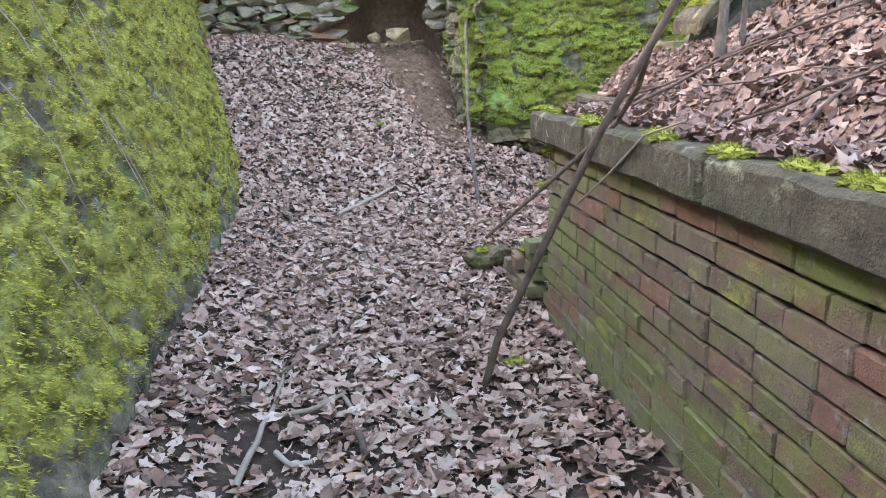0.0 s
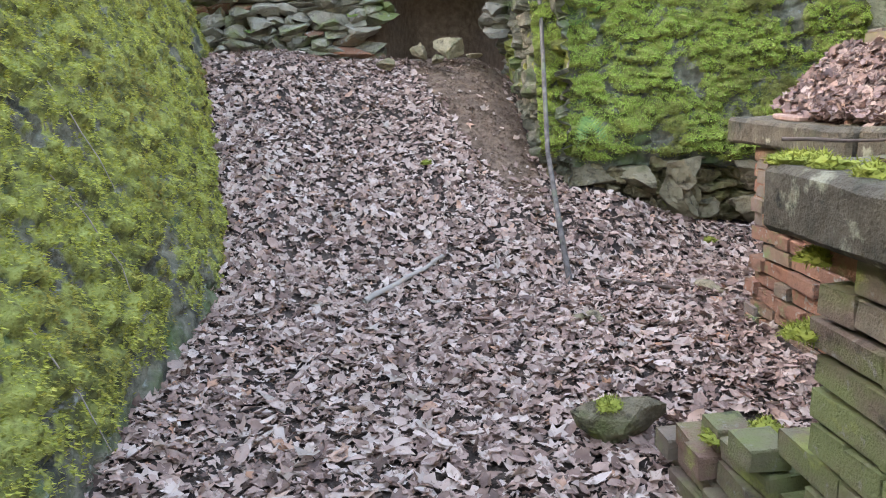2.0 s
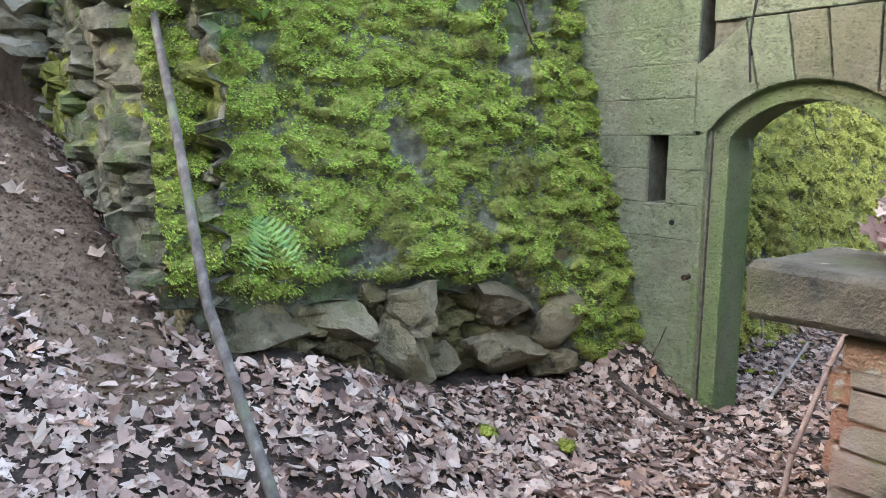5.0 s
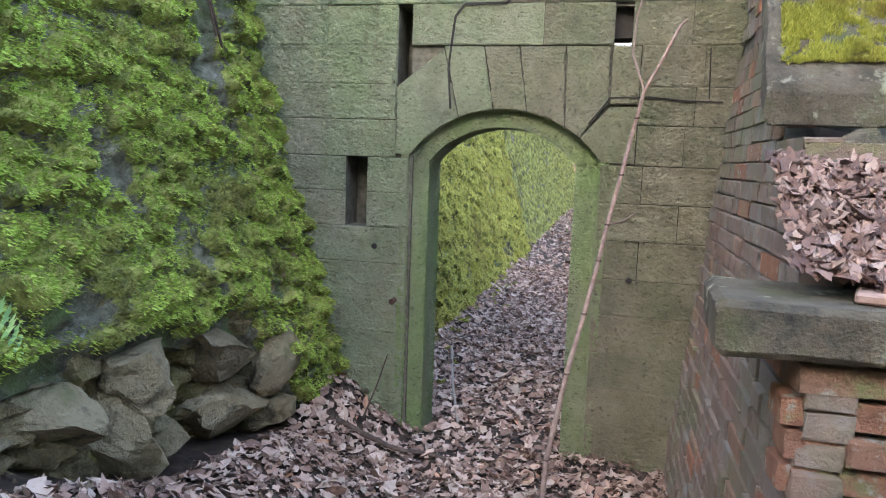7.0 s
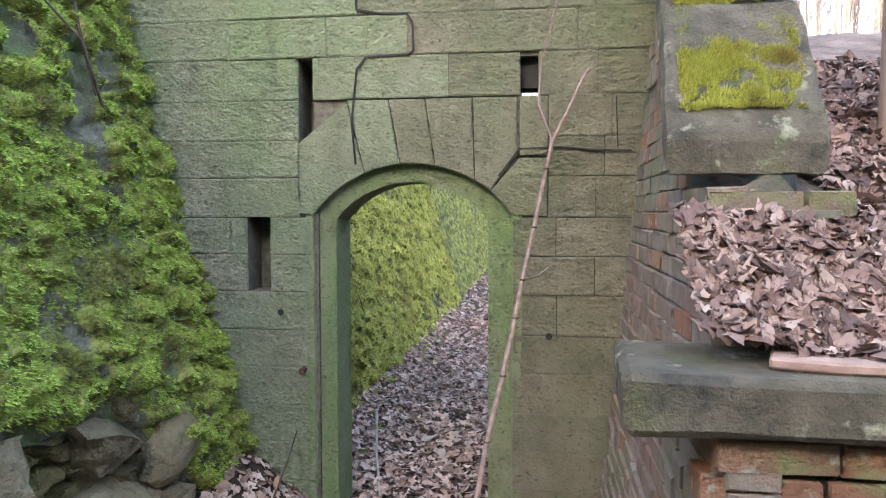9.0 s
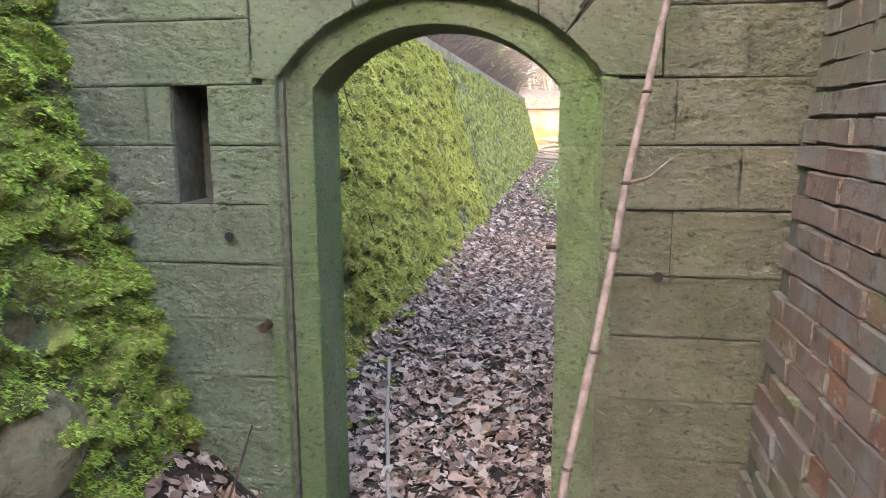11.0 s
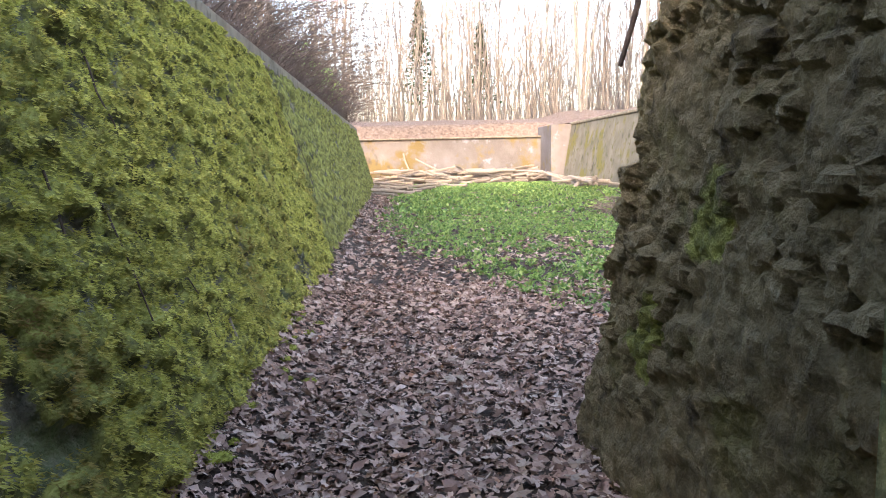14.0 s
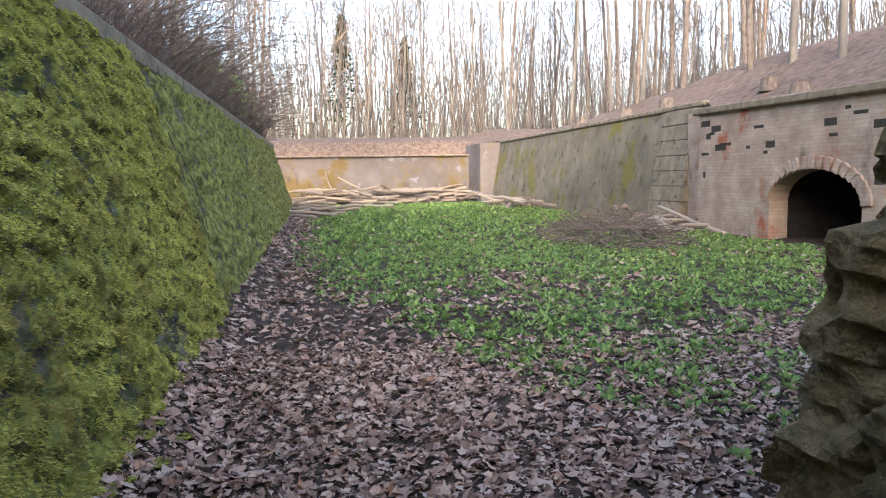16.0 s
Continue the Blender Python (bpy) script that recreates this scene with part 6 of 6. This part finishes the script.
def log_pile(name, n, x0, x1, y0, y1, h, yaw, label):
    pile = tagged(new(name), label, "log pile")
    pile.location = ((x0 + x1) / 2, (y0 + y1) / 2, -0.35)
    for i in range(n):
        ob = new("log", LOGS[rg.randrange(5)])
        ob.parent = pile
        x, y = rg.uniform(x0, x1), rg.uniform(y0, y1)
        q = rg.random() ** 1.5
        ob.matrix_basis = pose(x - pile.location.x, y - pile.location.y, 0.08 + h * q, rg.uniform(0, 360), rg.gauss(0, 7), yaw + rg.gauss(0, 28))
    return pile


log_pile("log_pile", 110, 46.6, 49.0, -1.6, 8.0, 0.75, 80, "long heap of pale barkless logs below the far wall")
log_pile("log_pile", 22, 36, 40, -2.2, -1.0, 0.45, 10, "heap of pale logs along the ditch wall")
log_pile("log_pile", 26, 22.5, 27.5, -2.3, -1.3, 0.30, 5, "low row of pale logs at the foot of the brick front")
log_pile("log_pile", 18, 33, 36.5, 6.6, 8.0, 0.3, 70, "small heap of split logs at the foot of the mossy wall")
log_pile("log_pile", 5, 40.5, 42.0, 3.8, 5.2, 0.10, 60, "few charred sticks on the grass")
for i in range(3):
    ob = tagged(new("leaning_log", LOGS[0]), "pale log propped against the far wall", "log", "propped logs")
    ob.matrix_basis = pose(48.6, 6.3 - 1.6 * i, 0.55, 0, -48 + 20 * i, 20 + 70 * i)


def brush_heap(name, c, r, n, h, seed, label):
    rgb = np.random.default_rng(seed)
    VV, FF, b = [], [], 0
    for i in range(n):
        a = rgb.uniform(0, 6.28)
        d = np.sqrt(rgb.random())
        p = np.array([c[0] + r[0] * d * math.cos(a), c[1] + r[1] * d * math.sin(a), c[2] + h * (1 - d * d) * rgb.random()])
        t = rgb.standard_normal(3) * np.array([1, 0.8, 0.22])
        t /= np.linalg.norm(t)
        L = rgb.uniform(0.4, 1.3)
        pts = [tuple(p - t * L / 2), tuple(p + rgb.standard_normal(3) * 0.05), tuple(p + t * L / 2)]
        V, F = tube(pts, [0.014, 0.010, 0.004], 4)
        VV += [tuple(v) for v in V]
        FF += [tuple(q + b for q in f) for f in F]
        b += len(V)
    return tagged(fast(name, VV, FF, M["bark"]), label, "brushwood", kind="stuff")


brush_heap("brush_heap", (21.5, 0.6, -0.3), (2.6, 1.6), 520, 0.75, 5, "tangled heap of cut brushwood on the grass")
brush_heap("brush_heap", (25.5, -1.4, -0.3), (2.2, 0.9), 200, 0.5, 6, "tangled cut twigs by the log row")

# tree stumps on the bank
for i, (x, y) in enumerate(((20.6, -3.4), (22.6, -4.0), (27.5, -3.8), (31, -4.0), (36, -4.2), (18.2, -4.2))):
    z = float(upland(x, y))
    bm = bmesh.new()
    bmesh.ops.create_cone(bm, cap_ends=True, segments=14, radius1=0.26, radius2=0.19, depth=0.34, matrix=pose(0, 0, 0.13))
    for v in bm.verts:
        v.co.x *= 1 + 0.15 * noise.noise(v.co * 5 + Vector((i, 0, 0)))
    ob = tagged(part("tree_stump", bm, M["bark"]), "low sawn tree stump on the leafy bank", "tree stump", "stumps")
    ob.location = (x, y, z)


# ---------------- bare trees ----------------
def grow(pts_out, p, d, L, r, level, rgt, maxl):
    n = 5 if level == 0 else 4
    pts, rad = [p.copy()], [r]
    q, dd = p.copy(), d.copy()
    for k in range(n):
        dd = (dd + Vector((rgt.gauss(0, 1), rgt.gauss(0, 1), rgt.gauss(0, 1) + 0.6)) * (0.035 if level == 0 else 0.13)).normalized()
        q = q + dd * L / n
        pts.append(q.copy())
        rad.append(r * (1 - (0.72 if level == 0 else 0.75) * (k + 1) / n))
    pts_out.append((level, pts, rad))
    if level < maxl:
        m = {0: 11, 1: 5, 2: 3}[level]
        for k in range(m):
            f = rgt.uniform(0.38 if level == 0 else 0.2, 0.98)
            i = min(int(f * n), n - 1)
            b = pts[i].lerp(pts[i + 1], f * n - i)
            side = Vector((rgt.gauss(0, 1), rgt.gauss(0, 1), rgt.uniform(0.3, 1.3))).normalized()
            nd = (dd * 0.5 + side).normalized()
            grow(pts_out, b, nd, L * rgt.uniform(0.22, 0.40) * (1.0 if level == 0 else 1.25), rad[i] * 0.45, level + 1, rgt, maxl)


def tree_kind(seed, height, r, lean=0.0, mat="bark", maxl=3):
    rgt = random.Random(seed)
    out = []
    grow(out, Vector((0, 0, -0.3)), Vector((lean, 0, 1)).normalized(), height, r, 0, rgt, maxl)
    root = new("bare_tree")
    for nm, sel, sides in (("trunk", lambda l: l == 0, 9), ("bough", lambda l: l == 1, 5), ("crown", lambda l: l >= 2, 3)):
        VV, FF, b = [], [], 0
        for l, pts, rad in out:
            if sel(l):
                V, F = tube(pts, [max(a, 0.019) for a in rad], sides)
                VV += [tuple(v) for v in V]
                FF += [tuple(q + b for q in f) for f in F]
                b += len(V)
        fast(nm, VV, FF, M[mat], root, True)
    return root


M["pale_bark"] = mk("pale_beech_bark", [(0.3, (0.13, 0.115, 0.098)), (0.7, (0.25, 0.228, 0.20))], 3.0, (1, 1, 0.3), bumps=((30.0, 0.4, 0.006),))
KINDS = [tree_kind(1, 21, 0.10, 0.02, "pale_bark"), tree_kind(2, 19, 0.11, -0.03), tree_kind(3, 23, 0.115, 0.03), tree_kind(4, 16, 0.09, 0.05), tree_kind(5, 20, 0.11, -0.05, "pale_bark")]
for k in KINDS:
    tagged(k, "tall slender bare tree on the leafy bank", "tree", "bare trees")
rg = random.Random(91)
spots = []
for i in range(48):                                 # beyond the end of the ditch
    spots.append((rg.uniform(53, 90), rg.uniform(-14, 30)))
for i in range(60):                                 # above the right-hand wall
    x = rg.uniform(14, 60)
    spots.append((x, rg.uniform(-34, -6.5)))
spots += [(26.5, -6.0), (24.0, -5.6), (21.6, -5.2), (19.6, -5.0), (31, -6.2), (34, -5.8), (37, -6.0), (41, -5.5), (29.0, -7.4)]
k = 0
for x, y in spots:
    src = KINDS[k % 5]
    s = rg.uniform(0.75, 1.2)
    m = pose(x, y, float(upland(x, y)), 0, 0, rg.uniform(0, 360)) @ Matrix.Diagonal((s, s, s, 1))
    if k < 5:
        src.matrix_basis = m
    else:
        ob = copy_thing(src, m)
        ob.matrix_basis = m
    k += 1
hill_spots = [(rg.uniform(6, 36), rg.uniform(10.5, 24)) for _ in range(34)] + [(rg.uniform(-8, 5), rg.uniform(13, 22)) for _ in range(6)]
for x, y in hill_spots:
    src = KINDS[rg.choice((1, 3))]
    s = rg.uniform(0.4, 0.8)
    ob = copy_thing(src, pose(0, 0, 0))
    ob.matrix_basis = pose(x, y, float(hill(x, y)), rg.uniform(0, 10), 0, rg.uniform(0, 360)) @ Matrix.Diagonal((s, s, s, 1))
# smooth trunk on the leafy bank beside the gate
near = tagged(new("beech_tree"), "smooth brown beech trunk rooted in the leafy bank", "tree")
near.location = (3.34, 5.08, float(mound(3.34, 5.08)) - 0.15)
stick("trunk", [(0, 0, 0), (0.02, 0, 0.25), (0.02, 0, 1.5), (0.1, 0.05, 4), (0.1, 0.1, 9)], 0.18, 0.10, mk("smooth_brown_bark", [(0.3, (0.24, 0.155, 0.105)), (0.7, (0.36, 0.26, 0.19))], 4.0, (1, 1, 0.4), bumps=((30.0, 0.4, 0.006),)), near, sides=14)

# conifers among the far trees
def conifer(x, y, h, seed):
    rgc = np.random.default_rng(seed)
    root = tagged(new("conifer"), "dark green spruce among the bare trees", "tree", "conifers")
    root.location = (x, y, float(upland(x, y)))
    stick("trunk", [(0, 0, -0.2), (0, 0, h * 0.5), (0, 0, h)], 0.2, 0.03, M["bark"], root)
    n = 1500
    q = rgc.random(n) ** 0.7
    z = h * (0.25 + 0.75 * q)
    r = (h * 0.2) * (1 - q) * (0.3 + 0.7 * rgc.random(n)) + 0.1
    a = rgc.random(n) * 6.283
    c = np.stack([r * np.cos(a), r * np.sin(a), z - 0.25 * r], -1)
    t = rgc.standard_normal((n, 3, 3)) * np.array([0.28, 0.28, 0.13])
    fast("crown", (c[:, None] + t).reshape(-1, 3), np.arange(3 * n).reshape(-1, 3), M["needles"], root)


for i, (x, y, h) in enumerate(((98, 3.5, 17), (104, -5, 15))):
    conifer(x, y, h, i)


# brambles and brush over the coping of the ditch wall
rgb = np.random.default_rng(8)
VV, FF, b = [], [], 0
for i in range(4600):
    x = 7 + 29 * rgb.random() ** 0.8
    y = 9.05 + 4.5 * rgb.random() ** 1.4
    z = float(hill(np.array(x), np.array(y)))
    d = np.array([rgb.normal(0, 0.5), rgb.normal(-0.25, 0.5), 0.9 + 0.3 * rgb.random()])
    L = rgb.uniform(0.8, 3.4)
    p = np.array([x, y, z])
    pts, w = [], d / np.linalg.norm(d)
    for k in range(5):
        pts.append(tuple(p))
        w = w + np.array([rgb.normal(0, 0.18), rgb.normal(-0.06, 0.18), -0.22])
        w /= np.linalg.norm(w)
        p = p + w * L / 4
    V, F = tube(pts, [0.008, 0.006, 0.005, 0.003, 0.002], 3)
    VV += [tuple(v) for v in V]
    FF += [tuple(q + b for q in f) for f in F]
    b += len(V)
tagged(fast("brambles", VV, FF, M["bramble"]), "tangle of bare brambles hanging over the coping", "brambles", kind="stuff")
X7, Y7 = sow(500, 26, 36, 9.0, 11.5, 17, lambda X, Y, r: r > 0)
bush = scatter("spring_bush", X7, Y7, lambda x, y: hill(x, y) + 1.4 * vn(x * 3, y * 3, 0, 5), 0.14, 0.8, 18, M["green"], None, HERBS, 0.3)
tagged(bush, "young green leaves on bushes above the wall", "bush", kind="stuff")

# the far woods: thin trunks, rods and boughs that close the view
rgb = np.random.default_rng(19)
VV, FF, b = [], [], 0
for i in range(24000):
    x, y = rgb.uniform(66, 150), rgb.uniform(-75, 75)
    if i % 5 == 0:
        x, y = rgb.uniform(20, 80), rgb.uniform(-80, -25)
    z = float(upland(np.array(x), np.array(y)))
    if i % 8 == 0:
        h, z0, tilt, r = rgb.uniform(9, 19), -0.2, 0.05, rgb.uniform(0.05, 0.10)
    elif i % 4 == 1:
        h, z0, tilt, r = rgb.uniform(1.5, 5), -0.2, 0.2, 0.04
    else:
        h, z0, tilt, r = rgb.uniform(2, 4.5), rgb.uniform(2, 17), 0.5, 0.045
    l1, l2 = rgb.normal(0, tilt, 2) * h
    k1, k2 = rgb.normal(0, 0.05, 2) * h
    V, F = tube([(x, y, z + z0), (x + l1 * 0.5 + k1, y + l2 * 0.5 + k2, z + z0 + h * 0.5), (x + l1, y + l2, z + z0 + h)], [r, r * 0.7, r * 0.2], 3)
    VV += [tuple(v) for v in V]
    FF += [tuple(q + b for q in f) for f in F]
    b += len(V)
M["far_bark"] = mk("hazy_grey_bark", [(0.3, (0.15, 0.12, 0.10)), (0.7, (0.30, 0.26, 0.22))], 0.6, bumps=())
tagged(fast("far_woods", VV, FF, M["far_bark"]), "dense bare woods standing far beyond the ditch", "woods", kind="stuff")
